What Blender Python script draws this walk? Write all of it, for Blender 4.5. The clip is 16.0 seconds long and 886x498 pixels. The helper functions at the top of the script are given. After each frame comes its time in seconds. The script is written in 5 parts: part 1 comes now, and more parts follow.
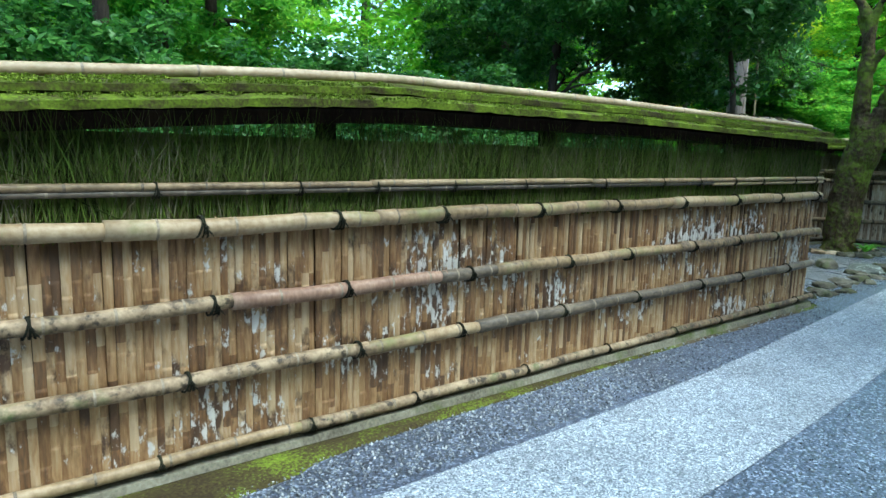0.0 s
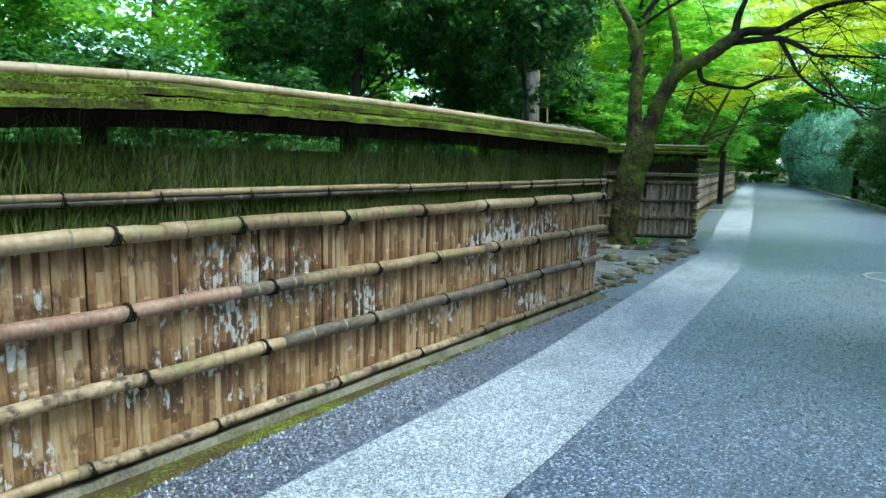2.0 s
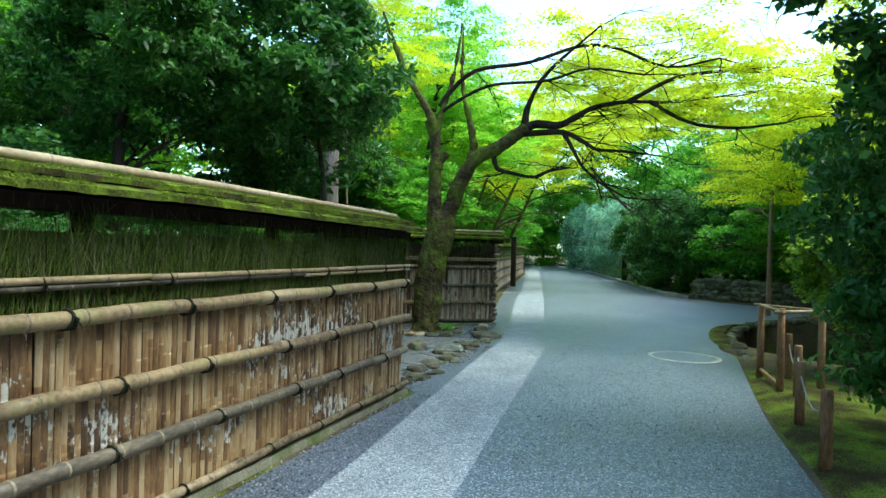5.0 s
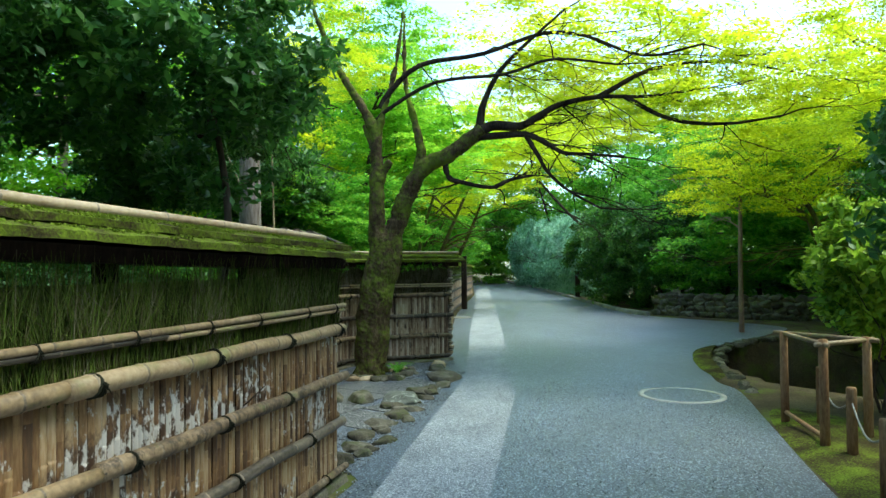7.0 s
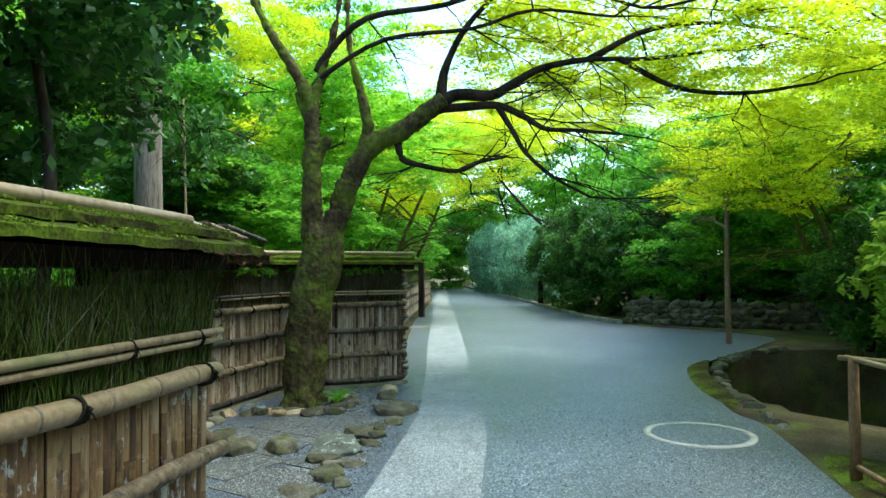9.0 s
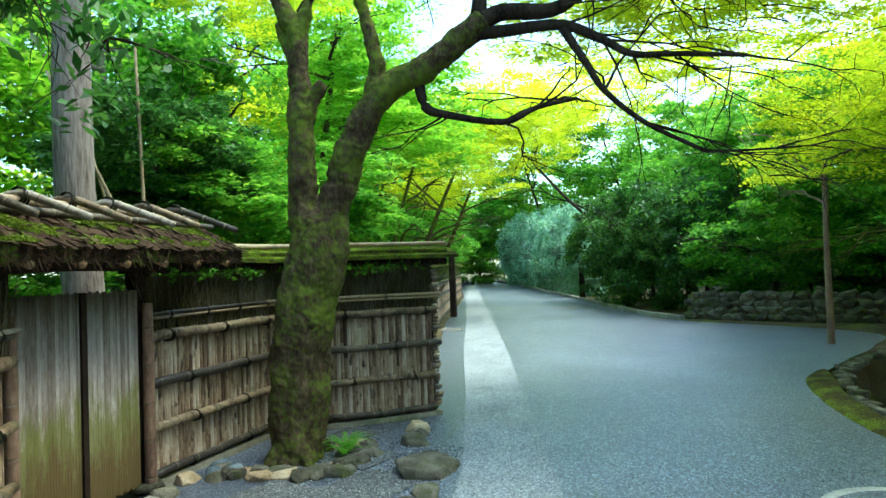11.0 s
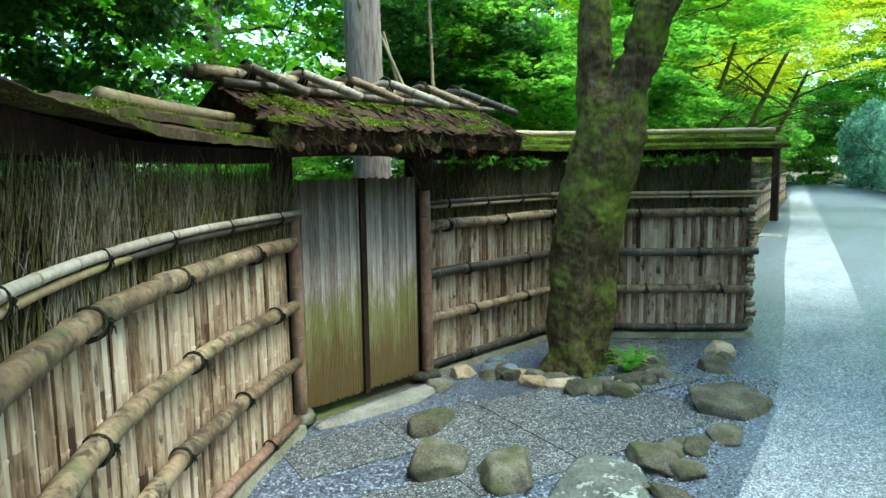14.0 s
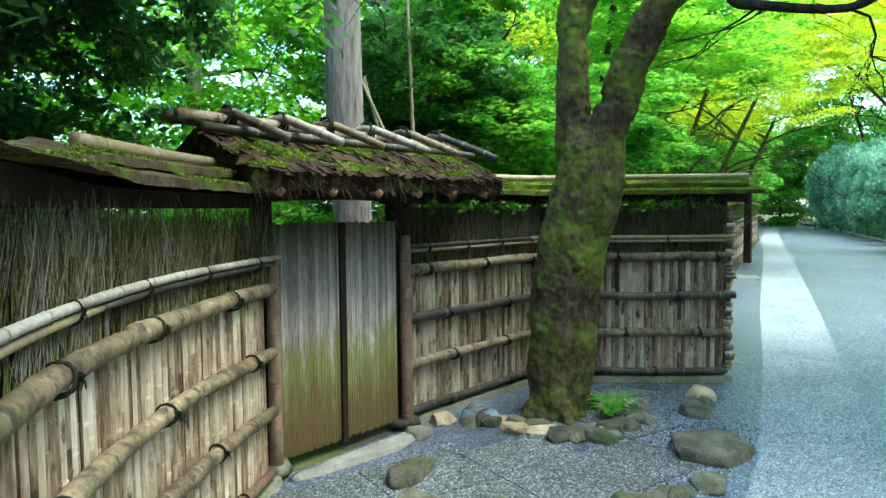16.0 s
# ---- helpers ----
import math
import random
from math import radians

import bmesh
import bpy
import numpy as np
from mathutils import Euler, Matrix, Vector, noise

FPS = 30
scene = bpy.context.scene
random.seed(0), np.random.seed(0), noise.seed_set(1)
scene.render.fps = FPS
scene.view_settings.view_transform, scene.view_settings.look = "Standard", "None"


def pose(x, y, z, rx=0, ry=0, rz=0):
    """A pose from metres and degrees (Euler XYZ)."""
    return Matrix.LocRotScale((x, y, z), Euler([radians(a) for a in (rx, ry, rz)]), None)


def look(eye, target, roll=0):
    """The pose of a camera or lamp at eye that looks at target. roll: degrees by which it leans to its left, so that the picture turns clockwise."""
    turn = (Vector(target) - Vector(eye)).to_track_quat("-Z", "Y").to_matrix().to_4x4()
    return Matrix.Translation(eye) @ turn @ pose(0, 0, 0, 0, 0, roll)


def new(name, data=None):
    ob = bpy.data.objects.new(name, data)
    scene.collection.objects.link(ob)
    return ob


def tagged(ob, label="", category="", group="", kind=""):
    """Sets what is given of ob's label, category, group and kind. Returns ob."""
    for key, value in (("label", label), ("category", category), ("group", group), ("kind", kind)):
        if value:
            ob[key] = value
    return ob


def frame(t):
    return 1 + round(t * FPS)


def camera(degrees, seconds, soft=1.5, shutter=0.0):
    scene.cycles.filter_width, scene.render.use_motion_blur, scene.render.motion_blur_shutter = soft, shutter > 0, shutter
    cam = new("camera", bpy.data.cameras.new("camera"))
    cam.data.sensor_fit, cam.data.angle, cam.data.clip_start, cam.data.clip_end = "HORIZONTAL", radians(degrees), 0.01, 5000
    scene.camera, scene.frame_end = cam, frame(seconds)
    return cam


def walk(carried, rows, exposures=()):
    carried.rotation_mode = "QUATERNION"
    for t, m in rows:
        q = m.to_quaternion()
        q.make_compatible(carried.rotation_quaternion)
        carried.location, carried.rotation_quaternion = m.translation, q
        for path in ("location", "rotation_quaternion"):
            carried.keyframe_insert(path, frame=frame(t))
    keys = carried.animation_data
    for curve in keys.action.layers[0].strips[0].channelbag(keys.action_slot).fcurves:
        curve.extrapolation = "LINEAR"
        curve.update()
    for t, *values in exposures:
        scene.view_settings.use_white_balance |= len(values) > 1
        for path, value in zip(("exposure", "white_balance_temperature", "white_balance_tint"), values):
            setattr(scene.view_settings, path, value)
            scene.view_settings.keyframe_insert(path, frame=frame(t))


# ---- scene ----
cam = camera(67.1, 16.0)
PATH = [
    (0, (-0.103, -0.764, 1.741), (1.135, 0.779, 1.445), 1.6),
    (0.5, (-0.072, -0.764, 1.734), (1.275, 0.687, 1.45), 1.3),
    (1, (-0.035, -0.774, 1.753), (1.407, 0.583, 1.472), 0.8),
    (1.5, (-0.007, -0.743, 1.717), (1.525, 0.515, 1.452), 0.8),
    (2, (0.048, -0.74, 1.742), (1.659, 0.415, 1.476), 1.2),
    (2.5, (0.08, -0.712, 1.72), (1.774, 0.323, 1.48), 1.0),
    (3, (0.095, -0.677, 1.744), (1.869, 0.225, 1.537), 1.5),
    (3.5, (0.105, -0.671, 1.768), (1.918, 0.16, 1.619), 1.7),
    (4, (0.138, -0.666, 1.774), (1.983, 0.098, 1.671), 1.9),
    (4.5, (0.372, -0.614, 1.77), (2.249, 0.074, 1.716), 2.6),
    (4.7, (0.543, -0.523, 1.744), (2.425, 0.153, 1.719), 2.1),
    (7, (2.788, 0.315, 1.842), (4.726, 0.808, 1.899), -0.5),
    (8, (3.863, 0.581, 1.832), (5.821, 0.982, 1.894), 0.6),
    (10.3, (6.731, 1.216, 1.801), (8.696, 1.575, 1.89), -1.8),
    (10.5, (7.023, 1.307, 1.798), (8.985, 1.686, 1.886), -2.3),
    (11, (7.651, 1.465, 1.831), (9.599, 1.916, 1.888), -2.1),
    (11.5, (8.131, 1.584, 1.849), (10.019, 2.244, 1.851), -1.0),
    (12, (8.404, 1.612, 1.858), (10.19, 2.511, 1.813), -0.6),
    (12.5, (8.439, 1.656, 1.844), (10.14, 2.703, 1.745), -1.2),
    (13, (8.449, 1.683, 1.822), (10.065, 2.849, 1.658), -1.6),
    (13.5, (8.459, 1.698, 1.798), (10.025, 2.923, 1.587), -1.2),
    (14, (8.454, 1.696, 1.79), (10.006, 2.936, 1.556), -0.9),
    (14.5, (8.445, 1.712, 1.783), (9.998, 2.95, 1.545), -0.4),
    (15, (8.461, 1.724, 1.798), (10.021, 2.952, 1.561), -0.2),
    (15.5, (8.459, 1.719, 1.8), (10.028, 2.947, 1.625), -0.5),
    (16, (8.469, 1.737, 1.824), (10.07, 2.928, 1.708), -0.6),
]
walk(cam, [(t, look(eye, target, roll)) for t, eye, target, roll in PATH], [(0, 2.2, 5400, -11), (4.5, 2.15, 5800, -12), (7, 2.08, 6200, -12), (8, 2.12, 6200, -12), (10.5, 2.44, 6050, -13), (12.5, 2.62, 5850, -14), (16, 2.75, 5650, -13)])

# ---- world, sun, exposure ----
SUN_EL, SUN_AZ = 64.0, -72.0          # degrees; azimuth counted from +x towards +y, where the sun stands
world = bpy.data.worlds.new("sky")
scene.world = world
world.use_nodes = True
wn = world.node_tree.nodes
sky = wn.new("ShaderNodeTexSky")
sky.sky_type = "NISHITA"
sky.sun_disc = False
sky.sun_elevation = radians(SUN_EL)
sky.sun_rotation = radians(90 - SUN_AZ)
sky.dust_density = 1.5
wn["Background"].inputs["Strength"].default_value = 0.15
world.node_tree.links.new(sky.outputs[0], wn["Background"].inputs["Color"])
sun = new("sun", bpy.data.lights.new("sun", "SUN"))
sun.data.energy, sun.data.angle, sun.data.color = 1.0, radians(35), (1.0, 0.95, 0.88)
sa, se = radians(SUN_AZ), radians(SUN_EL)
SUN_DIR = Vector((math.cos(sa) * math.cos(se), math.sin(sa) * math.cos(se), math.sin(se)))
sun.matrix_world = look(SUN_DIR * 60, (0, 0, 0))

# ---- materials ----


def ramp_node(nt, stops):
    r = nt.nodes.new("ShaderNodeValToRGB")
    els = r.color_ramp.elements
    while len(els) < len(stops):
        els.new(0.5)
    for e, (p, c) in zip(els, stops):
        e.position, e.color = p, (*c, 1)
    return r


def noise_node(nt, scale, detail=4.0, stretch=(1, 1, 1), coords="Object", rough=0.55):
    """Noise in object space shifted by piece ("Piece"), or in object or world space."""
    mp = nt.nodes.new("ShaderNodeMapping")
    mp.inputs["Scale"].default_value = stretch
    if coords == "World":
        co = nt.nodes.new("ShaderNodeNewGeometry")
        coords = "Position"
    else:
        co = nt.nodes.new("ShaderNodeTexCoord")
    if coords == "Piece":
        coords = "Object"
        vm = nt.nodes.new("ShaderNodeVectorMath")
        vm.operation = "SCALE"
        vm.inputs[0].default_value = (37.0, 19.0, 53.0)
        nt.links.new(nt.nodes.new("ShaderNodeObjectInfo").outputs["Random"], vm.inputs["Scale"])
        nt.links.new(vm.outputs[0], mp.inputs["Location"])
    nz = nt.nodes.new("ShaderNodeTexNoise")
    nz.inputs["Scale"].default_value, nz.inputs["Detail"].default_value = scale, detail
    nz.inputs["Roughness"].default_value = rough
    nt.links.new(co.outputs[coords], mp.inputs["Vector"])
    nt.links.new(mp.outputs[0], nz.inputs["Vector"])
    return nz


def mix_col(nt, fac, a, b, mode="MIX"):
    m = nt.nodes.new("ShaderNodeMix")
    m.data_type, m.blend_type = "RGBA", mode
    for sock, v in ((m.inputs[0], fac), (m.inputs[6], a), (m.inputs[7], b)):
        if hasattr(v, "is_linked"):
            nt.links.new(v, sock)
        else:
            sock.default_value = v if isinstance(v, float) else (*v, 1)
    return m.outputs[2]


def bump(nt, bsdf, height, strength, distance=0.01):
    b = nt.nodes.new("ShaderNodeBump")
    b.inputs["Strength"].default_value, b.inputs["Distance"].default_value = strength, distance
    nt.links.new(height, b.inputs["Height"])
    nt.links.new(b.outputs[0], bsdf.inputs["Normal"])


def base_mat(name, rough=0.8, metal=0.0, spec=0.3):
    m = bpy.data.materials.new(name)
    m.use_nodes = True
    b = m.node_tree.nodes["Principled BSDF"]
    b.inputs["Roughness"].default_value, b.inputs["Metallic"].default_value = rough, metal
    b.inputs["Specular IOR Level"].default_value = spec
    return m, m.node_tree, b


def streaky(name, stops, scale=6.0, stretch=(1, 1, 1), fine=60.0, rough=0.8, patch=None, patch_at=(0.6, 0.68), patch_scale=7.0,
            rand=0.35, rand_from="object", bump_s=0.4, patch_stretch=(1, 1, 1), coords="Piece", joints=0.0, drift=0.0, moss=None, moss_at=(0.55, 0.7), moss_scale=2.2):
    """Two-scale noise colour, with random tone by piece and a patchy overlay."""
    m, nt, b = base_mat(name, rough, spec=0.3 if rough < 0.75 else 0.06)
    n1 = noise_node(nt, scale, 5, stretch, coords)
    n2 = noise_node(nt, fine, 3, stretch, coords)
    add = nt.nodes.new("ShaderNodeMath")
    add.operation = "MULTIPLY_ADD"
    nt.links.new(n2.outputs[0], add.inputs[0])
    add.inputs[1].default_value = 0.75
    nt.links.new(n1.outputs[0], add.inputs[2])
    off = nt.nodes.new("ShaderNodeMath")
    off.operation = "MULTIPLY_ADD"
    if rand_from == "object":
        src = nt.nodes.new("ShaderNodeObjectInfo").outputs["Random"]
    else:
        src = nt.nodes.new("ShaderNodeNewGeometry").outputs["Random Per Island"]
    nt.links.new(src, off.inputs[0])
    off.inputs[1].default_value = rand
    nt.links.new(add.outputs[0], off.inputs[2])
    sh = nt.nodes.new("ShaderNodeMath")
    sh.operation = "SUBTRACT"
    nt.links.new(off.outputs[0], sh.inputs[0])
    sh.inputs[1].default_value = 0.37 + rand / 2
    tone = sh.outputs[0]
    if joints:
        # each length between two nodes weathers on its own
        sp = nt.nodes.new("ShaderNodeSeparateXYZ")
        nt.links.new(nt.nodes.new("ShaderNodeTexCoord").outputs["Object"], sp.inputs[0])
        zz = nt.nodes.new("ShaderNodeMath")
        zz.operation = "MULTIPLY_ADD"
        zz.inputs[1].default_value = 2.8
        nt.links.new(sp.outputs["Z"], zz.inputs[0])
        rr = nt.nodes.new("ShaderNodeMath")
        rr.operation = "MULTIPLY"
        rr.inputs[1].default_value = 91.0
        nt.links.new(src, rr.inputs[0])
        nt.links.new(rr.outputs[0], zz.inputs[2])
        fl = nt.nodes.new("ShaderNodeMath")
        fl.operation = "FLOOR"
        nt.links.new(zz.outputs[0], fl.inputs[0])
        wn1 = nt.nodes.new("ShaderNodeTexWhiteNoise")
        wn1.noise_dimensions = "1D"
        nt.links.new(fl.outputs[0], wn1.inputs["W"])
        ma = nt.nodes.new("ShaderNodeMath")
        ma.operation = "MULTIPLY_ADD"
        ma.inputs[1].default_value = joints
        nt.links.new(wn1.outputs["Value"], ma.inputs[0])
        nt.links.new(tone, ma.inputs[2])
        mb = nt.nodes.new("ShaderNodeMath")
        mb.operation = "SUBTRACT"
        mb.inputs[1].default_value = joints / 2
        nt.links.new(ma.outputs[0], mb.inputs[0])
        tone = mb.outputs[0]
    r = ramp_node(nt, stops)
    nt.links.new(tone, r.inputs[0])
    col = r.outputs[0]
    for colr, (lo, hi), sc in ((moss, moss_at, moss_scale), (patch, patch_at, patch_scale)):
        if colr:
            n3 = noise_node(nt, sc, 6, patch_stretch, coords, 0.68)
            n4 = noise_node(nt, 1.3, 2, (1, 1, 1.4), "World")
            sm = nt.nodes.new("ShaderNodeMath")
            sm.operation = "MULTIPLY_ADD"
            nt.links.new(n4.outputs[0], sm.inputs[0])
            sm.inputs[1].default_value = drift
            nt.links.new(n3.outputs[0], sm.inputs[2])
            sb = nt.nodes.new("ShaderNodeMath")
            sb.operation = "SUBTRACT"
            nt.links.new(sm.outputs[0], sb.inputs[0])
            sb.inputs[1].default_value = drift / 2
            pr = ramp_node(nt, [(lo, (0, 0, 0)), (hi, (1, 1, 1))])
            nt.links.new(sb.outputs[0], pr.inputs[0])
            col = mix_col(nt, pr.outputs[0], col, colr)
    nt.links.new(col, b.inputs["Base Color"])
    bump(nt, b, add.outputs[0], bump_s, 0.006)
    return m


SLAT = streaky("bamboo slat", [(0.1, (0.105, 0.058, 0.03)), (0.35, (0.2, 0.106, 0.046)), (0.6, (0.34, 0.206, 0.094)), (0.9, (0.47, 0.335, 0.195))],
               7, (1, 1, 0.16), 70, 0.6, patch=(0.58, 0.53, 0.475), patch_at=(0.625, 0.68), patch_scale=15.0, drift=0.75, rand=0.34, patch_stretch=(1, 1, 0.55), joints=0.6,
               moss=(0.075, 0.042, 0.024), moss_at=(0.56, 0.68), moss_scale=6.0)
SLAT_GREY = streaky("weathered bamboo slat", [(0.12, (0.056, 0.031, 0.018)), (0.35, (0.215, 0.132, 0.076)), (0.58, (0.44, 0.315, 0.205)), (0.88, (0.63, 0.51, 0.38))],
                    7, (1, 1, 0.16), 70, 0.7, patch=(0.07, 0.042, 0.028), patch_at=(0.57, 0.66), patch_scale=9.0, rand=0.42, patch_stretch=(1, 1, 0.4), joints=0.36)
POLE = streaky("aged bamboo pole", [(0.1, (0.08, 0.052, 0.028)), (0.45, (0.25, 0.172, 0.092)), (0.9, (0.43, 0.33, 0.205))], 4, (0.5, 0.5, 0.5), 60, 0.5, rand=0.3,
               moss=(0.17, 0.17, 0.06), moss_at=(0.52, 0.72), moss_scale=2.5)
POLE_GREY = streaky("greyed bamboo pole", [(0.12, (0.04, 0.026, 0.016)), (0.45, (0.17, 0.115, 0.065)), (0.88, (0.38, 0.28, 0.17))], 7, (0.7, 0.7, 0.7), 45, 0.6, rand=0.3, bump_s=0.8, patch=(0.045, 0.032, 0.02), patch_at=(0.51, 0.62), patch_scale=11.0,
                    moss=(0.10, 0.11, 0.04), moss_at=(0.56, 0.7), moss_scale=4.0)
POLE_DARK = streaky("darkened bamboo pole", [(0.15, (0.018, 0.013, 0.01)), (0.5, (0.05, 0.039, 0.028)), (0.9, (0.17, 0.13, 0.09))], 3, (0.5, 1, 1), 40, 0.5, rand=0.35)
POLE_RED = streaky("reddish bamboo pole", [(0.1, (0.06, 0.034, 0.024)), (0.5, (0.2, 0.115, 0.075)), (0.9, (0.36, 0.24, 0.165))], 4, (1, 1, 0.4), 40, 0.5)
NODE = streaky("bamboo node", [(0.1, (0.06, 0.042, 0.028)), (0.9, (0.30, 0.24, 0.165))], 20, (1, 1, 1), 80, 0.6)
TWINE = streaky("black palm twine", [(0.1, (0.007, 0.006, 0.005)), (0.6, (0.03, 0.03, 0.02)), (0.95, (0.085, 0.08, 0.045))], 30, (1, 1, 1), 160, 0.95, bump_s=0.8)
TWIG = streaky("brushwood twigs", [(0.08, (0.018, 0.02, 0.008)), (0.3, (0.055, 0.078, 0.014)), (0.52, (0.125, 0.175, 0.028)), (0.76, (0.115, 0.105, 0.045)), (0.97, (0.23, 0.21, 0.125))], 3, (1, 1, 0.4), 30, 0.9, rand=0.7,
               rand_from="island")
TWIG_BROWN = streaky("dry brown brushwood twigs", [(0.06, (0.014, 0.010, 0.006)), (0.26, (0.06, 0.046, 0.022)), (0.45, (0.11, 0.115, 0.03)), (0.62, (0.15, 0.112, 0.066)), (0.92, (0.265, 0.230, 0.173))], 3, (1, 1, 0.4), 30, 0.9, rand=0.75,
                     rand_from="island")
POLE_PALE = streaky("silvered bamboo pole", [(0.12, (0.08, 0.058, 0.038)), (0.45, (0.25, 0.205, 0.155)), (0.88, (0.5, 0.435, 0.36))], 5, (0.6, 0.6, 0.6), 50, 0.6, rand=0.2)
MOSS = streaky("moss on bark roof", [(0.25, (0.03, 0.022, 0.013)), (0.4, (0.055, 0.055, 0.014)), (0.58, (0.095, 0.13, 0.012)), (0.85, (0.19, 0.24, 0.025))], 5, (1, 1, 1), 70, 1.0, rand=0.1, bump_s=1.0)
CAP_WORN = streaky("worn bark boards with thin moss", [(0.15, (0.016, 0.011, 0.007)), (0.45, (0.05, 0.034, 0.02)), (0.7, (0.1, 0.072, 0.044)), (0.95, (0.2, 0.155, 0.1))], 6, (1, 1, 1), 60, 0.95, rand=0.1, bump_s=0.9,
                   moss=(0.085, 0.105, 0.015), moss_at=(0.48, 0.62), moss_scale=3.5)
MOSS_G = streaky("moss", [(0.3, (0.035, 0.024, 0.014)), (0.5, (0.06, 0.05, 0.018)), (0.66, (0.125, 0.16, 0.018)), (0.92, (0.23, 0.29, 0.035))], 2.2, (1, 1, 1), 60, 1.0, rand=0.1, bump_s=1.0)
BARK_ROOF = streaky("cedar bark thatch", [(0.15, (0.010, 0.007, 0.005)), (0.45, (0.034, 0.021, 0.013)), (0.7, (0.075, 0.047, 0.029)), (0.95, (0.17, 0.125, 0.08))], 6, (1, 1, 1), 50, 1.0, rand=0.1,
                    bump_s=1.0, moss=(0.09, 0.13, 0.014), moss_at=(0.55, 0.66), moss_scale=3.2)
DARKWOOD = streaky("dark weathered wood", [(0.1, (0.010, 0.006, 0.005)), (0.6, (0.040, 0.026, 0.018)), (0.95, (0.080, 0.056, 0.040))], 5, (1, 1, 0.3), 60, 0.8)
STAKE = streaky("brown timber stake", [(0.1, (0.10, 0.05, 0.025)), (0.5, (0.26, 0.15, 0.075)), (0.95, (0.42, 0.29, 0.17))], 5, (1, 1, 0.25), 60, 0.75)
BARK = streaky("mossy maple bark", [(0.15, (0.022, 0.015, 0.008)), (0.45, (0.075, 0.052, 0.028)), (0.72, (0.14, 0.1, 0.055)), (0.95, (0.3, 0.24, 0.155))], 9, (1, 1, 0.35), 60, 0.95, bump_s=1.0,
               moss=(0.125, 0.155, 0.02), moss_at=(0.41, 0.66), moss_scale=14.0, drift=0.9)
BARK_DARK = streaky("dark bark", [(0.12, (0.012, 0.009, 0.007)), (0.5, (0.05, 0.036, 0.026)), (0.95, (0.12, 0.09, 0.07))], 6, (1, 1, 0.3), 40, 0.95, bump_s=0.8)
BARK_CEDAR = streaky("grey cedar bark", [(0.2, (0.05, 0.038, 0.03)), (0.5, (0.17, 0.135, 0.11)), (0.9, (0.32, 0.27, 0.23))], 22, (1, 1, 0.12), 60, 0.95, bump_s=1.0)
ROCK = streaky("mossy garden stone", [(0.12, (0.028, 0.025, 0.018)), (0.45, (0.088, 0.078, 0.056)), (0.9, (0.22, 0.2, 0.155))], 6, (1, 1, 1), 60, 0.9, bump_s=0.9,
               moss=(0.07, 0.085, 0.026), moss_at=(0.5, 0.7), moss_scale=4.0)
ROCK_BLUE = streaky("blue-grey stone", [(0.1, (0.04, 0.05, 0.06)), (0.5, (0.12, 0.15, 0.17)), (0.9, (0.25, 0.28, 0.3))], 6, (1, 1, 1), 50, 0.8)
ROCK_TAN = streaky("tan stone", [(0.1, (0.18, 0.12, 0.07)), (0.5, (0.38, 0.28, 0.17)), (0.9, (0.55, 0.44, 0.3))], 6, (1, 1, 1), 50, 0.85)
ROCK_GREY = streaky("veined grey stone", [(0.1, (0.042, 0.045, 0.036)), (0.5, (0.120, 0.126, 0.108)), (0.9, (0.216, 0.222, 0.198))], 4, (1, 1, 1), 50, 0.85, bump_s=0.8,
                    patch=(0.3, 0.32, 0.28), patch_at=(0.57, 0.6), patch_scale=12)
PLINTH = streaky("mossy footing stone", [(0.1, (0.07, 0.06, 0.045)), (0.5, (0.2, 0.18, 0.13)), (0.9, (0.34, 0.31, 0.24))], 3, (1, 1, 1), 50, 0.95,
                 moss=(0.085, 0.11, 0.025), moss_at=(0.54, 0.68), moss_scale=1.8)

DOORSTONE = streaky("worn grey-tan doorstone", [(0.1, (0.1, 0.088, 0.07)), (0.5, (0.2, 0.185, 0.155)), (0.9, (0.33, 0.31, 0.265))], 5, (1, 1, 1), 60, 0.9, bump_s=0.8)


def aggregate(name, stops, grain=90.0, blotch=1.2, rough=0.8, bump_s=0.5, dim=0.25, spec=0.4):
    """Exposed small stones: cells of random tone, with broad stains."""
    m, nt, b = base_mat(name, rough, spec=spec)
    co = nt.nodes.new("ShaderNodeTexCoord")
    vo = nt.nodes.new("ShaderNodeTexVoronoi")
    vo.inputs["Scale"].default_value = grain
    nt.links.new(co.outputs["Object"], vo.inputs["Vector"])
    sep = nt.nodes.new("ShaderNodeSeparateColor")
    nt.links.new(vo.outputs["Color"], sep.inputs[0])
    r = ramp_node(nt, stops)
    nt.links.new(sep.outputs[0], r.inputs[0])
    n1 = noise_node(nt, blotch, 5)
    br = ramp_node(nt, [(0.3, (1 - dim,) * 3), (0.7, (1.0,) * 3)])
    nt.links.new(n1.outputs[0], br.inputs[0])
    col = mix_col(nt, 1.0, r.outputs[0], br.outputs[0], "MULTIPLY")
    n2 = noise_node(nt, 24.0, 4, rough=0.75)
    bs = ramp_node(nt, [(0.34, (0.56,) * 3), (0.62, (1.0,) * 3)])
    nt.links.new(n2.outputs[0], bs.inputs[0])
    col = mix_col(nt, 1.0, col, bs.outputs[0], "MULTIPLY")
    nt.links.new(col, b.inputs["Base Color"])
    inv = nt.nodes.new("ShaderNodeMath")
    inv.operation = "SUBTRACT"
    inv.inputs[0].default_value = 1.0
    nt.links.new(vo.outputs["Distance"], inv.inputs[1])
    bump(nt, b, inv.outputs[0], bump_s, 0.008)
    return m


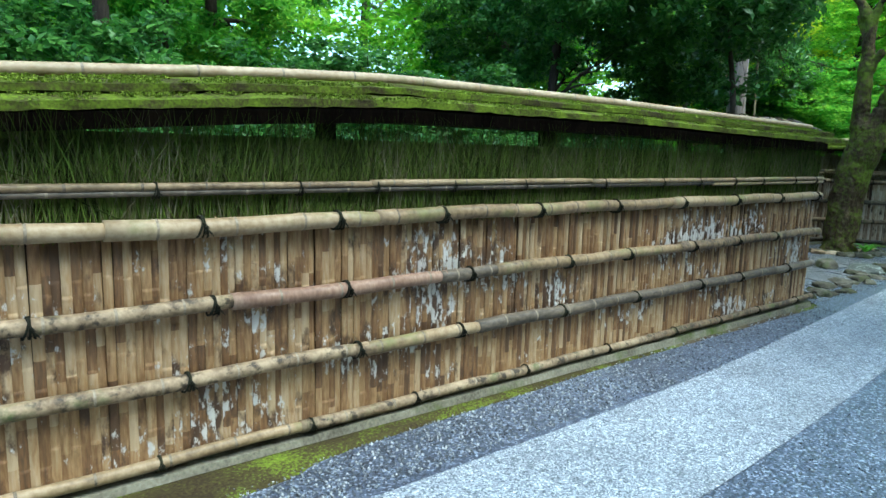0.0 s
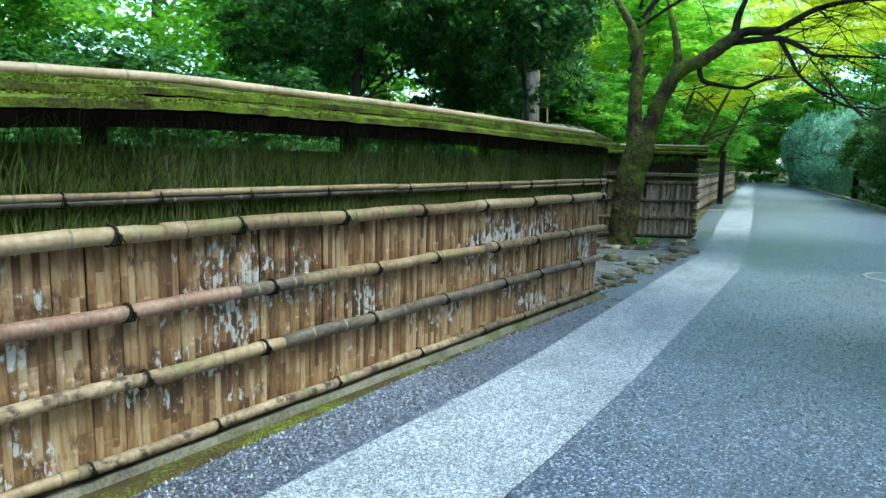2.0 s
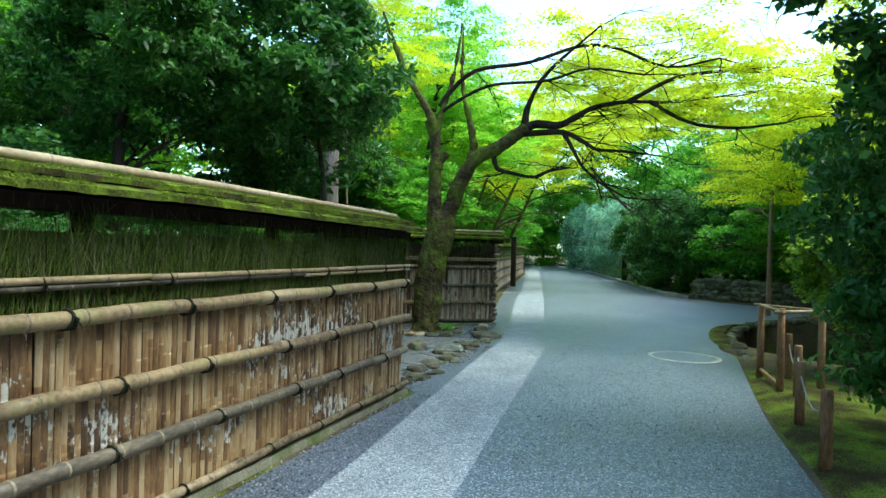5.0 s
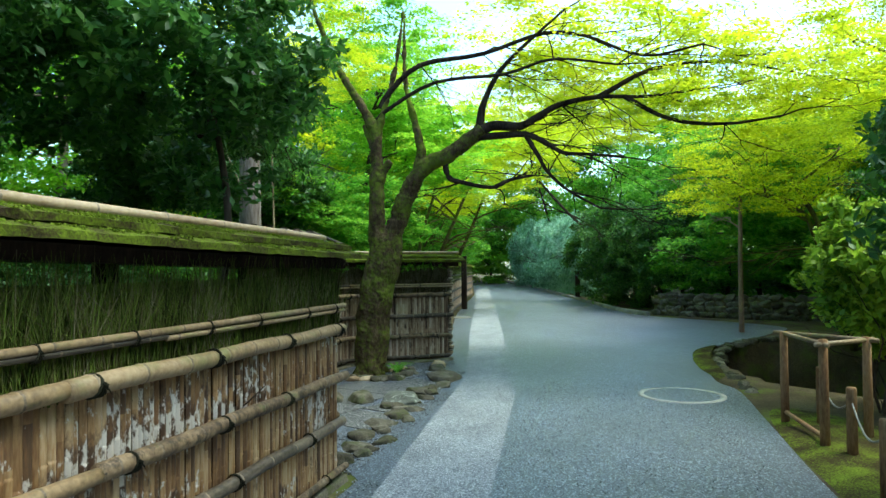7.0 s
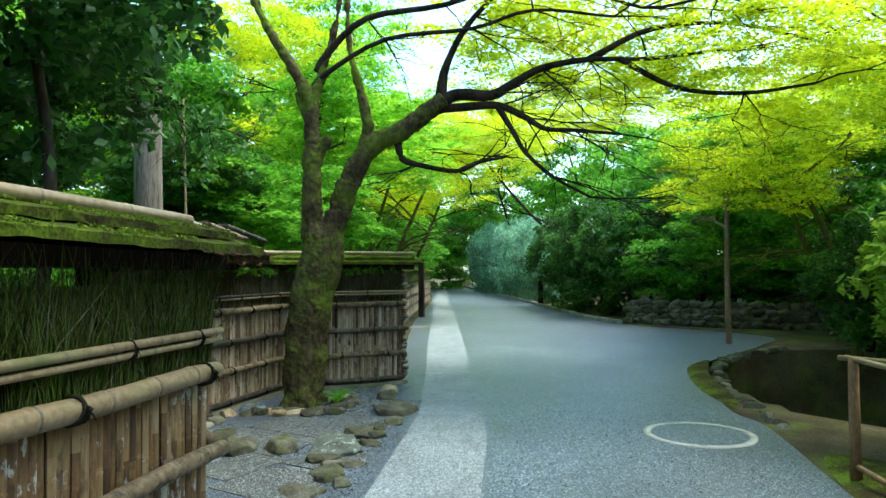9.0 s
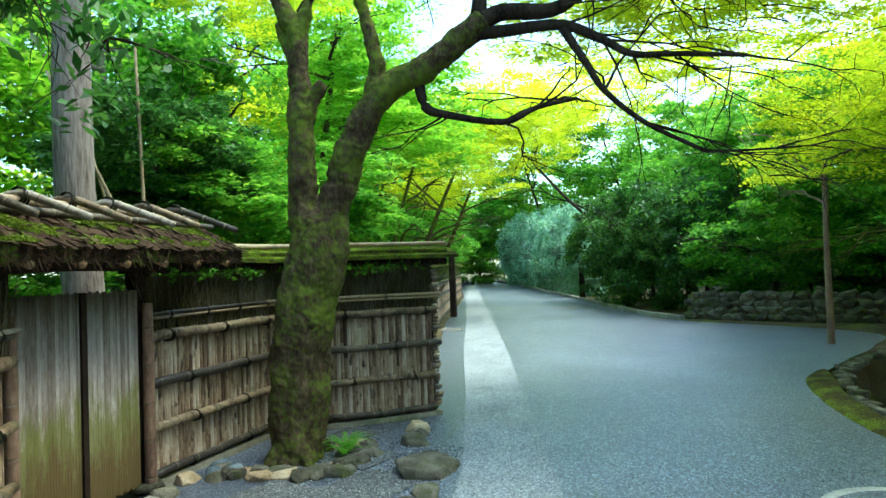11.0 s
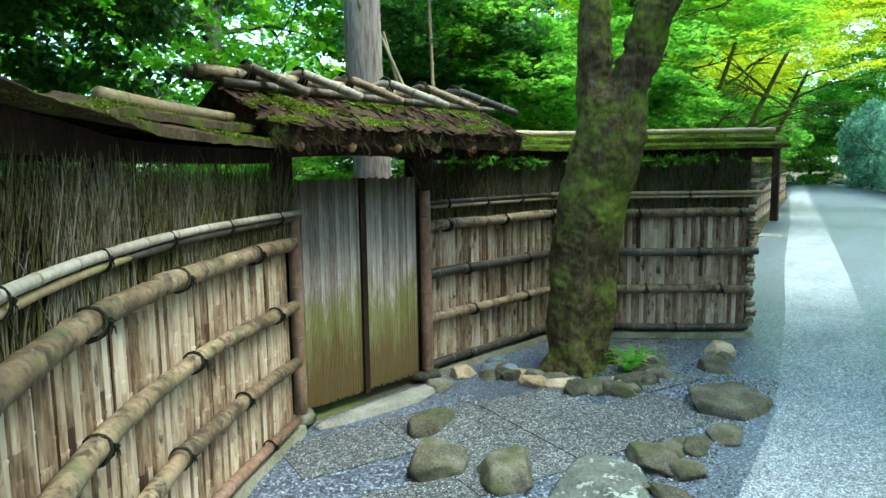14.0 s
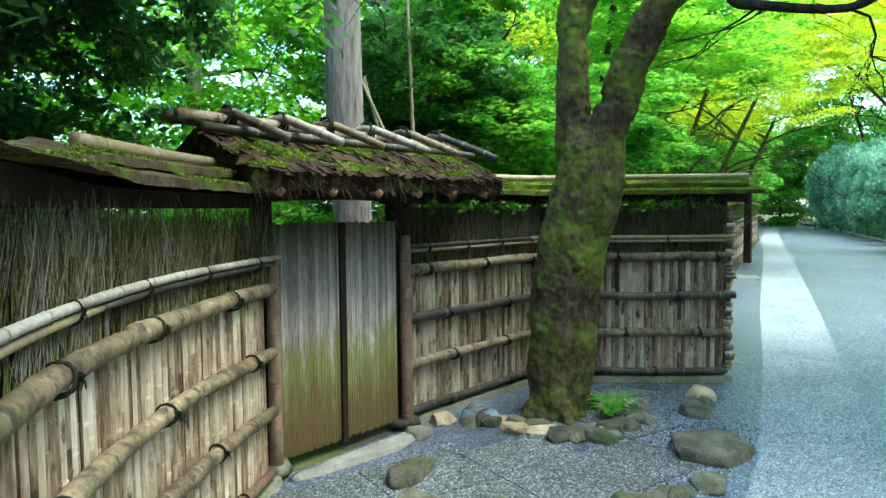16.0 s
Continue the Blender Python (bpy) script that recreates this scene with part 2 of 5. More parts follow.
ROADM = aggregate("dark gravel asphalt", [(0.0, (0.013, 0.016, 0.026)), (0.45, (0.06, 0.074, 0.112)), (0.8, (0.18, 0.21, 0.285)), (1.0, (0.54, 0.6, 0.7))], 82, 0.6, 0.45, 0.3, 0.45, 1.0)
STRIPM = aggregate("pale washed aggregate", [(0.0, (0.1, 0.112, 0.128)), (0.4, (0.28, 0.302, 0.33)), (0.8, (0.46, 0.485, 0.515)), (1.0, (0.8, 0.82, 0.84))], 120, 1.5, dim=0.32)
SLABM = aggregate("grey washed aggregate slab", [(0.0, (0.024, 0.026, 0.027)), (0.4, (0.08, 0.084, 0.086)), (0.75, (0.18, 0.184, 0.184)), (1.0, (0.46, 0.46, 0.45))], 96, 1.1, dim=0.4)
EARTH = streaky("damp earth and litter", [(0.1, (0.03, 0.022, 0.014)), (0.5, (0.09, 0.068, 0.042)), (0.9, (0.19, 0.15, 0.09))], 1.2, (1, 1, 1), 40, 1.0, rand=0.0, bump_s=1.0,
                moss=(0.12, 0.15, 0.03), moss_at=(0.5, 0.66), moss_scale=0.9)
CONCRETE = streaky("pale worn concrete", [(0.1, (0.13, 0.125, 0.11)), (0.5, (0.27, 0.26, 0.235)), (0.9, (0.42, 0.41, 0.37))], 6, (1, 1, 1), 60, 0.9)
RING = streaky("pale concrete ring", [(0.1, (0.26, 0.25, 0.22)), (0.5, (0.46, 0.44, 0.4)), (0.9, (0.62, 0.6, 0.55))], 7, (1, 1, 1), 60, 0.9)


def leaf_mat(name, stops, glow=0.5, rough=0.5, spec=0.3):
    """Leaves: random tone by leaf, light passing through."""
    m, nt, b = base_mat(name, rough, spec=spec)
    g = nt.nodes.new("ShaderNodeNewGeometry")
    n = noise_node(nt, 0.7, 3)
    a = nt.nodes.new("ShaderNodeMath")
    a.operation = "MULTIPLY_ADD"
    nt.links.new(g.outputs["Random Per Island"], a.inputs[0])
    a.inputs[1].default_value = 0.6
    nt.links.new(n.outputs[0], a.inputs[2])
    s = nt.nodes.new("ShaderNodeMath")
    s.operation = "SUBTRACT"
    nt.links.new(a.outputs[0], s.inputs[0])
    s.inputs[1].default_value = 0.3
    r = ramp_node(nt, stops)
    nt.links.new(s.outputs[0], r.inputs[0])
    nt.links.new(r.outputs[0], b.inputs["Base Color"])
    t = nt.nodes.new("ShaderNodeBsdfTranslucent")
    nt.links.new(r.outputs[0], t.inputs["Color"])
    mx = nt.nodes.new("ShaderNodeMixShader")
    mx.inputs[0].default_value = glow
    nt.links.new(b.outputs[0], mx.inputs[1])
    nt.links.new(t.outputs[0], mx.inputs[2])
    nt.links.new(mx.outputs[0], nt.nodes["Material Output"].inputs["Surface"])
    return m


L_MAPLE = leaf_mat("maple leaves", [(0.1, (0.24, 0.38, 0.014)), (0.5, (0.56, 0.64, 0.02)), (0.9, (0.8, 0.78, 0.045))], 0.75)
L_GREEN = leaf_mat("fresh green leaves", [(0.1, (0.06, 0.20, 0.015)), (0.5, (0.15, 0.38, 0.03)), (0.9, (0.32, 0.54, 0.05))], 0.6)
L_FRESH = leaf_mat("light green woodland leaves", [(0.1, (0.13, 0.33, 0.02)), (0.5, (0.28, 0.55, 0.035)), (0.9, (0.5, 0.7, 0.06))], 0.72)
L_DARK = leaf_mat("dark evergreen leaves", [(0.1, (0.024, 0.075, 0.013)), (0.5, (0.062, 0.165, 0.027)), (0.9, (0.16, 0.32, 0.055))], 0.45, 0.42, 0.35)
L_BLUE = leaf_mat("blue-green hedge leaves", [(0.1, (0.16, 0.32, 0.17)), (0.5, (0.34, 0.56, 0.36)), (0.9, (0.58, 0.74, 0.58))], 0.5)
L_BUSH = leaf_mat("yellow-green bush leaves", [(0.1, (0.09, 0.2, 0.02)), (0.5, (0.3, 0.46, 0.04)), (0.9, (0.55, 0.66, 0.08))], 0.55, 0.4, 0.4)

# ---- geometry helpers ----


class Geo:
    """Collects the faces of one mesh."""

    def __init__(self):
        self.v, self.f, self.m = [], [], []

    def add(self, verts, faces, mat=0):
        o = len(self.v)
        self.v += [tuple(p) for p in verts]
        self.f += [tuple(i + o for i in f) for f in faces]
        self.m += [mat] * len(faces)
        return self

    def tube(self, pts, radii, seg=8, cap=True, mats=None, wob=0.0, squash=1.0):
        pts = [Vector(p) for p in pts]
        n = len(pts)
        verts, faces = [], []
        up = Vector((0, 0, 1))
        for i, p in enumerate(pts):
            d = (pts[min(i + 1, n - 1)] - pts[max(i - 1, 0)]).normalized()
            a = d.cross(up if abs(d.z) < 0.95 else Vector((1, 0, 0))).normalized()
            b = a.cross(d).normalized()
            r = radii[i] if hasattr(radii, "__len__") else radii
            for k in range(seg):
                th = 2 * math.pi * k / seg
                rr = r * (1 + wob * noise.noise(p * 3 + Vector((math.cos(th), math.sin(th), 0)) * 0.8))
                verts.append(p + a * (math.cos(th) * rr) + b * (math.sin(th) * rr * squash))
        o = len(self.v)
        self.v += [tuple(p) for p in verts]
        for i in range(n - 1):
            for k in range(seg):
                k2 = (k + 1) % seg
                self.f.append((o + i * seg + k, o + i * seg + k2, o + (i + 1) * seg + k2, o + (i + 1) * seg + k))
                self.m.append(mats[i] if mats else 0)
        if cap:
            self.f.append(tuple(o + k for k in range(seg))[::-1])
            self.f.append(tuple(o + (n - 1) * seg + k for k in range(seg)))
            self.m += [0, 0]
        return self

    def box(self, size, m=None, taper=1.0):
        sx, sy, sz = [s / 2 for s in size]
        vs = [Vector((x * (taper if z > 0 else 1), y * (taper if z > 0 else 1), z)) for z in (-sz, sz) for x, y in ((-sx, -sy), (sx, -sy), (sx, sy), (-sx, sy))]
        if m:
            vs = [m @ v for v in vs]
        return self.add(vs, [(3, 2, 1, 0), (4, 5, 6, 7), (0, 1, 5, 4), (1, 2, 6, 5), (2, 3, 7, 6), (3, 0, 4, 7)])

    def make(self, name, mats, parent=None, label="", smooth=True):
        me = bpy.data.meshes.new(name)
        me.from_pydata(self.v, [], self.f)
        for m in mats if isinstance(mats, (list, tuple)) else [mats]:
            me.materials.append(m)
        if any(self.m):
            me.polygons.foreach_set("material_index", self.m)
        me.polygons.foreach_set("use_smooth", [smooth] * len(self.f))
        me.update()
        ob = new(name, me)
        if parent:
            ob.parent = parent
        if label:
            tagged(ob, label)
        return ob


def share(name, mesh, m, parent=None):
    ob = new(name, mesh)
    ob.parent = parent
    ob.matrix_basis = m
    return ob


def thing(name, label, category, at=(0, 0, 0), group="", kind=""):
    e = new(name)
    e.location = at
    e.empty_display_size = 0.1
    return tagged(e, label, category, group, kind)


class Line:
    """A plan polyline, by distance along it."""

    def __init__(self, pts):
        self.p = [Vector((x, y, 0)) for x, y in pts]
        self.s = [0.0]
        for a, b in zip(self.p, self.p[1:]):
            self.s.append(self.s[-1] + (b - a).length)
        self.length = self.s[-1]
        self.sag = ((0.0, 1.0), (0.0, 0.0))     # how far the roof sinks, along the line
        self.eave, self.level = 1.98, ((0.0, 1.0), (0.0, 0.0))     # how far the roof lies level at the eave's height

    def seg(self, s):
        i = 0
        while i < len(self.s) - 2 and s > self.s[i + 1]:
            i += 1
        return i

    def at(self, s, off=0.0, z=0.0):
        i = self.seg(s)
        a, b = self.p[i], self.p[i + 1]
        d = (b - a).normalized()
        if z > 1.86:
            z += (self.eave - z) * float(np.interp(s, self.level[0], self.level[1]))
            z += float(np.interp(s, self.sag[0], self.sag[1]))
        return a + d * (s - self.s[i]) + self.right(s) * off + Vector((0, 0, z))

    def dirn(self, s):
        w = 0.12
        a, b = self.seg(max(s - w, 0)), self.seg(min(s + w, self.length))
        return ((self.p[a + 1] - self.p[a]).normalized() + (self.p[b + 1] - self.p[b]).normalized()).normalized()

    def right(self, s):
        d = self.dirn(s)
        return Vector((d.y, -d.x, 0))

    def heading(self, s):
        d = self.dirn(s)
        return math.atan2(d.y, d.x)


def smooth_line(pts, n=6):
    """Catmull-Rom through plan points."""
    P = [Vector((x, y)) for x, y in pts]
    P = [2 * P[0] - P[1]] + P + [2 * P[-1] - P[-2]]
    out = []
    for i in range(1, len(P) - 2):
        for k in range(n):
            t = k / n
            a, b, c, d = P[i - 1:i + 3]
            out.append(0.5 * ((2 * b) + (c - a) * t + (2 * a - 5 * b + 4 * c - d) * t * t + (3 * b - a - 3 * c + d) * t ** 3))
    out.append(P[-2])
    return [(p.x, p.y) for p in out]


rnd = random.Random(7)


def bamboo(geo, pts, r, node=0.3, seg=10, taper=0.9):
    """A bamboo pole along points, with swollen nodes; ring faces in material slot 1."""
    P = [Vector(p) for p in pts]
    ss = [0.0]
    for a, b in zip(P, P[1:]):
        ss.append(ss[-1] + (b - a).length)
    tot = ss[-1]

    def at(s):
        i = 0
        while i < len(ss) - 2 and s > ss[i + 1]:
            i += 1
        k = (s - ss[i]) / max(ss[i + 1] - ss[i], 1e-6)
        return P[i].lerp(P[i + 1], k)

    marks = [(0.0, r, 0)]
    s = rnd.uniform(0.08, node)
    while s < tot - 0.04:
        marks += [(s - 0.02, r, 0), (s - 0.005, r * 1.06, 1), (s + 0.002, r * 0.95, 1), (s + 0.008, r * 1.07, 0), (s + 0.024, r, 0)]
        g = node * rnd.uniform(0.85, 1.15)
        if g > 0.2:
            marks.append((s + g / 2, r * rnd.uniform(0.97, 1.0), 0))
        s += g
    marks.append((tot, r * taper, 0))
    marks.sort(key=lambda q: q[0])
    geo.tube([at(q[0]) for q in marks], [q[1] * (1 - (1 - taper) * q[0] / tot) for q in marks], seg, True, [q[2] for q in marks])


def slat_mesh(name, mat, h, w, nodes):
    """A split-bamboo slat, bowed outwards (front is -y), standing on z=0."""
    g = Geo()
    cols = 5
    zs = [(0.0, 0.0)]
    for nz in nodes:
        zs += [(nz - 0.012, 0.0), (nz, 0.0035), (nz + 0.005, -0.002), (nz + 0.012, 0.0)]
    zs.append((h, 0.0))
    verts = []
    for z, out in zs:
        for c in range(cols):
            u = c / (cols - 1) * 2 - 1
            verts.append((u * w / 2, -(0.011 * (1 - u * u)) - out - 0.004, z))
    faces = [(r * cols + c, r * cols + c + 1, (r + 1) * cols + c + 1, (r + 1) * cols + c) for r in range(len(zs) - 1) for c in range(cols - 1)]
    n = len(verts)
    verts += [(-w / 2, 0.004, 0), (w / 2, 0.004, 0), (-w / 2, 0.004, h), (w / 2, 0.004, h)]
    top = (len(zs) - 1) * cols
    faces += [(0, n, n + 2, top), (cols - 1, top + cols - 1, n + 3, n + 1), tuple(range(top, top + cols)) + (n + 3, n + 2)]
    g.add(verts, faces)
    ob = g.make(name, mat)
    me = ob.data
    bpy.data.objects.remove(ob)
    return me


def tie_mesh():
    """A twine lashing round a horizontal pole of radius 1 along x: turns, knot and two loose ends."""
    g = Geo()
    for dx, sk in ((-0.3, 0.35), (0.15, -0.35), (0.0, 0.05)):
        g.tube([(dx + sk * math.sin(a), 1.05 * math.cos(a), 1.05 * math.sin(a)) for a in [k * math.pi / 6 for k in range(13)]], 0.12, 5, False)
    g.tube([(0, -1.05, 0.25), (0.1, -1.25, 0.1), (0, -1.12, -0.2)], [0.18, 0.28, 0.16], 6)
    rt = random.Random(15)
    for k in range(9):
        a = rt.uniform(0, 6.28)
        ln = rt.uniform(0.5, 1.25)
        g.tube([(0, -1.15, 0), (0.45 * ln * math.cos(a), -1.32, 0.4 * ln * math.sin(a)), (0.8 * ln * math.cos(a + 0.3), -1.2, 0.8 * ln * math.sin(a + 0.3) - 0.25 * ln)], [0.075, 0.06, 0.03], 4)
    ob = g.make("tie", TWINE)
    me = ob.data
    bpy.data.objects.remove(ob)
    return me


TIE = tie_mesh()
RAILS = (0.11, 0.52, 0.905, 1.32)


def brush(name, line, s0, s1, parent, z0, z1, density, mat, spread=0.02):
    """Upright twigs packed in a sheet."""
    g = Geo()
    n = int((s1 - s0) * density)
    for i in range(n):
        s = rnd.uniform(s0, s1)
        b = line.at(s, rnd.uniform(-0.035, 0.04), z0 + rnd.uniform(-0.04, 0.04))
        d = line.dirn(s)
        rr = line.right(s)
        h = (z1 - z0) * rnd.uniform(0.4, 1.04)
        lean = rnd.gauss(0, 0.6 if i % 4 == 0 else 0.24)
        out = rnd.gauss(0.01, spread)
        m1 = b + Vector((0, 0, h * 0.5)) + d * (lean * h * 0.4) + rr * out * 0.4
        top = b + Vector((0, 0, h)) + d * (lean * h + rnd.gauss(0, 0.02)) + rr * out
        r0 = rnd.uniform(0.0018, 0.004)
        g.tube([b, m1, top], [r0, r0 * 0.8, r0 * 0.35], 3, False)
    return tagged(g.make(name, mat, parent), "packed dark green-brown brushwood twigs", kind="stuff")


def roof_strip(name, line, s0, s1, prof, parent, mat, amp=0.012, step=0.06, label=""):
    """A long cap with a lumpy upper face. prof: (offset to the front, z) round the section, the first n_top points are the top."""
    g = Geo()
    n = max(2, int((s1 - s0) / step))
    k = len(prof)
    verts = []
    for i in range(n + 1):
        s = s0 + (s1 - s0) * i / n
        for j, (o, z) in enumerate(prof):
            p = line.at(s, o, z)
            q = 0.35 * noise.noise(p * 5.0) + 0.8 * noise.noise(p * 23.0)
            p.z += amp * q + 0.010 * noise.noise(Vector((s * 0.5, 1.7, 0)))
            p += line.right(s) * (amp * 0.8 * noise.noise(p * 21 + Vector((5, 3, 1))))
            verts.append(p)
    faces = []
    for i in range(n):
        for j in range(k):
            j2 = (j + 1) % k
            faces.append((i * k + j, (i + 1) * k + j, (i + 1) * k + j2, i * k + j2))
    faces += [tuple(range(k)), tuple(range(n * k, n * k + k))[::-1]]
    g.add(verts, faces)
    return g.make(name, mat, parent, label, False)


def slope_prof(o0, z0, o1, z1, th, n=5):
    """Section of a sloping board from ridge (o1, z1) to eave (o0, z0), thickness th."""
    top = [(o1 + (o0 - o1) * i / n, z1 + (z0 - z1) * i / n) for i in range(n + 1)]
    bot = [(o, z - th) for o, z in reversed(top)]
    return top + bot


def bamboo_fence(label, line, slat_mats, rail_mats, ridge=2.16, roof_ext=(0, 0), gap=0.3, group="bamboo fences", density=950, thin_mat=None, twig=TWIG, brush_top=1.99, ridge_from=None, cap_mat=MOSS):
    f = thing("bamboo_fence", label, "fence", group=group)
    T = line.length
    # split-bamboo slats, each one its own piece
    meshes = [slat_mesh("slat", m, 1.27, w, nz) for m in slat_mats for w, nz in ((0.047, (0.2, 0.55, 0.93)), (0.045, (0.36, 0.74, 1.1)), (0.049, (0.12, 0.5, 0.86, 1.2)), (0.044, (0.3, 0.62, 1.0)))]
    s = 0.03
    while s < T - 0.03:
        me = rnd.choice(meshes)
        p = line.at(s, 0.0 + rnd.uniform(-0.004, 0.006), 0.085 + rnd.uniform(-0.015, 0.015))
        m = Matrix.Translation(p) @ Matrix.Rotation(line.heading(s), 4, "Z") @ Euler((rnd.gauss(0, 0.004), rnd.gauss(0, 0.0022), rnd.gauss(0, 0.03))).to_matrix().to_4x4()
        share("slat", me, m, f)
        s += 0.0432
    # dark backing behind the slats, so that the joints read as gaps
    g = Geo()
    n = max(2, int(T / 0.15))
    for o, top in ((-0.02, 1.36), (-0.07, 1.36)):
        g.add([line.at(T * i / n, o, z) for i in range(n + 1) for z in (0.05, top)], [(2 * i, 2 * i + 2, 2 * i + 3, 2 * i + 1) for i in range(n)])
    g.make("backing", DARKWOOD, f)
    brush("brushwood", line, 0.02, T - 0.02, f, 1.3, brush_top, density, twig)
    g = Geo()
    for o in (-0.05,):
        g.add([line.at(T * i / n, o, z) for i in range(n + 1) for z in (1.3, brush_top - 0.14)], [(2 * i, 2 * i + 2, 2 * i + 3, 2 * i + 1) for i in range(n)])
    g.make("brush_backing", twig, f)
    # rails, each of joined lengths of bamboo, and their lashings
    for z, r, mats in zip(RAILS, (0.036, 0.046, 0.046, 0.05), rail_mats):
        s = -0.05
        idx = 0
        stretch = mats if isinstance(mats[0], tuple) else None
        if not stretch:
            stretch = []
            while s < T - 0.1:
                s = min(T + 0.04, s + rnd.uniform(2.0, 3.2))
                s = T + 0.04 if T - s < 0.7 else s
                stretch.append((s, rnd.choice(mats)))
            s = -0.05
        for e, mt in stretch:
            e = min(e, T - 0.005)
            g = Geo()
            k = max(2, int((e - s) / 0.25))
            zz = z + rnd.uniform(-0.006, 0.006)
            bamboo(g, [line.at(s + (e - s) * i / k, r + 0.016, zz + 0.006 * math.sin(1.3 * i + idx)) for i in range(k + 1)], r * rnd.uniform(0.95, 1.05), 0.34)
            g.make("rail", [mt, NODE], f)
            idx += 2
            s = e - 0.012
        s = rnd.uniform(0.2, 0.6)
        while s < T:
            m = Matrix.Translation(line.at(s, r + 0.016, z)) @ Matrix.Rotation(line.heading(s), 4, "Z") @ Matrix.Diagonal((r * 1.0, r * 1.04, r * 1.04, 1))
            share("tie", TIE, m, f)
            s += rnd.uniform(0.75, 1.05)
    for z, r, o, mt in ((1.525, 0.021, 0.07, thin_mat or POLE), (1.487, 0.016, 0.068, POLE_DARK)):
        s = -0.04
        while s < T - 0.1:
            e = min(T + 0.03, s + rnd.uniform(1.6, 2.6))
            if T - e < 0.6:
                e = T + 0.03
            g = Geo()
            k = max(2, int((e - s) / 0.25))
            zz = z + rnd.uniform(-0.006, 0.006)
            bamboo(g, [line.at(s + (e - s) * i / k, o, zz) for i in range(k + 1)], r, 0.3, 8)
            g.make("thin_rail", [rnd.choice([mt, POLE, POLE_DARK] if mt is not POLE_PALE else [POLE_PALE]), NODE], f)
            s = e - 0.01
    s = rnd.uniform(0.2, 0.5)
    while s < T:
        share("tie", TIE, Matrix.Translation(line.at(s, 0.07, 1.506)) @ Matrix.Rotation(line.heading(s), 4, "Z") @ Matrix.Diagonal((0.028, 0.025, 0.037, 1)), f)
        s += rnd.uniform(0.5, 0.9)
    # posts behind, and the beam under the roof
    s = 0.15
    while s < T:
        g = Geo()
        g.box((0.09, 0.09, 1.95), Matrix.Translation(line.at(s, -0.13, 0.975)) @ Matrix.Rotation(line.heading(s), 4, "Z"))
        g.make("post", DARKWOOD, f, smooth=False)
        s += 1.9
    a0, a1 = -roof_ext[0], T + roof_ext[1]
    roof_strip("beam", line, a0, a1 - 0.1, [(0.02, ridge - 0.17), (0.02, ridge - 0.25), (-0.28, ridge - 0.25), (-0.28, ridge - 0.12)], f, DARKWOOD, 0.002, 0.3)
    # two lapped bark layers, mossy, and the ridge bamboo
    roof_strip("lower_cap", line, a0, a1, slope_prof(0.19, ridge - 0.125, -0.16, ridge - 0.025, 0.04), f, cap_mat, 0.011, label="mossy lower bark layer")
    roof_strip("upper_cap", line, a0, a1 - 0.12, slope_prof(0.09, ridge - 0.05, -0.2, ridge + 0.012, 0.035), f, cap_mat, 0.010, label="mossy upper bark layer")
    roof_strip("rear_cap", line, a0, a1 - 0.05, slope_prof(-0.5, ridge - 0.13, -0.2, ridge + 0.005, 0.05), f, MOSS, 0.010)
    g = Geo()
    k = max(2, int((a1 - a0) / 0.4))
    r0 = a0 if ridge_from is None else ridge_from
    bamboo(g, [line.at(r0 + (a1 - 0.2 - r0) * i / k, -0.15, ridge + 0.022) for i in range(k + 1)], 0.036, 0.5)
    g.make("ridge_pole", [POLE, NODE], f, "pale weathered bamboo ridge pole")
    FENCES.append((f, line, ridge, a0, a1))
    # low footing
    roof_strip("footing", line, -0.05, T + 0.05, [(0.075, 0.05), (0.10, -0.05), (-0.12, -0.05), (-0.12, 0.06)], f, PLINTH, 0.012, 0.1, "mossy stone footing")
    return f


def rock(name, at, size, mat, label, seed, turn=0.0, group="", flat=0.35, rough=0.22, category="stone"):
    """A weathered boulder, sunk a little into the ground."""
    bm = bmesh.new()
    bmesh.ops.create_icosphere(bm, subdivisions=4, radius=1.0)
    o = Vector((seed * 3.7, seed * 1.9, seed * 0.7))
    rk = random.Random(seed)
    cuts = [(Vector((rk.gauss(0, 1), rk.gauss(0, 1), rk.gauss(0.2, 0.7))).normalized(), rk.uniform(0.55, 0.86)) for k in range(10)]
    for v in bm.verts:
        d = v.co.normalized()
        r = 1 + rough * (noise.noise(d * 1.3 + o) + 0.45 * noise.noise(d * 3.1 + o))
        c = d * r
        for nn, dist in cuts:
            over = c.dot(nn) - dist
            if over > 0:
                c -= nn * (over * 0.96)
        c *= 1.12 + 0.06 * noise.noise(d * 5 + o) + 0.045 * noise.noise(d * 12 + o) + 0.02 * noise.noise(d * 26 + o)
        lim = flat + 0.5 + 0.15 * noise.noise(d * 2 + o)
        c.z = min(c.z, lim + (c.z - lim) * 0.15) if c.z > lim else c.z
        v.co = Vector((c.x * size[0], c.y * size[1], c.z * size[2]))
    me = bpy.data.meshes.new(name)
    bm.to_mesh(me)
    bm.free()
    me.materials.append(mat)
    me.polygons.foreach_set("use_smooth", [True] * len(me.polygons))
    ob = new(name, me)
    ob.matrix_basis = pose(at[0], at[1], at[2], 0, 0, turn)
    return tagged(ob, label, category, group)


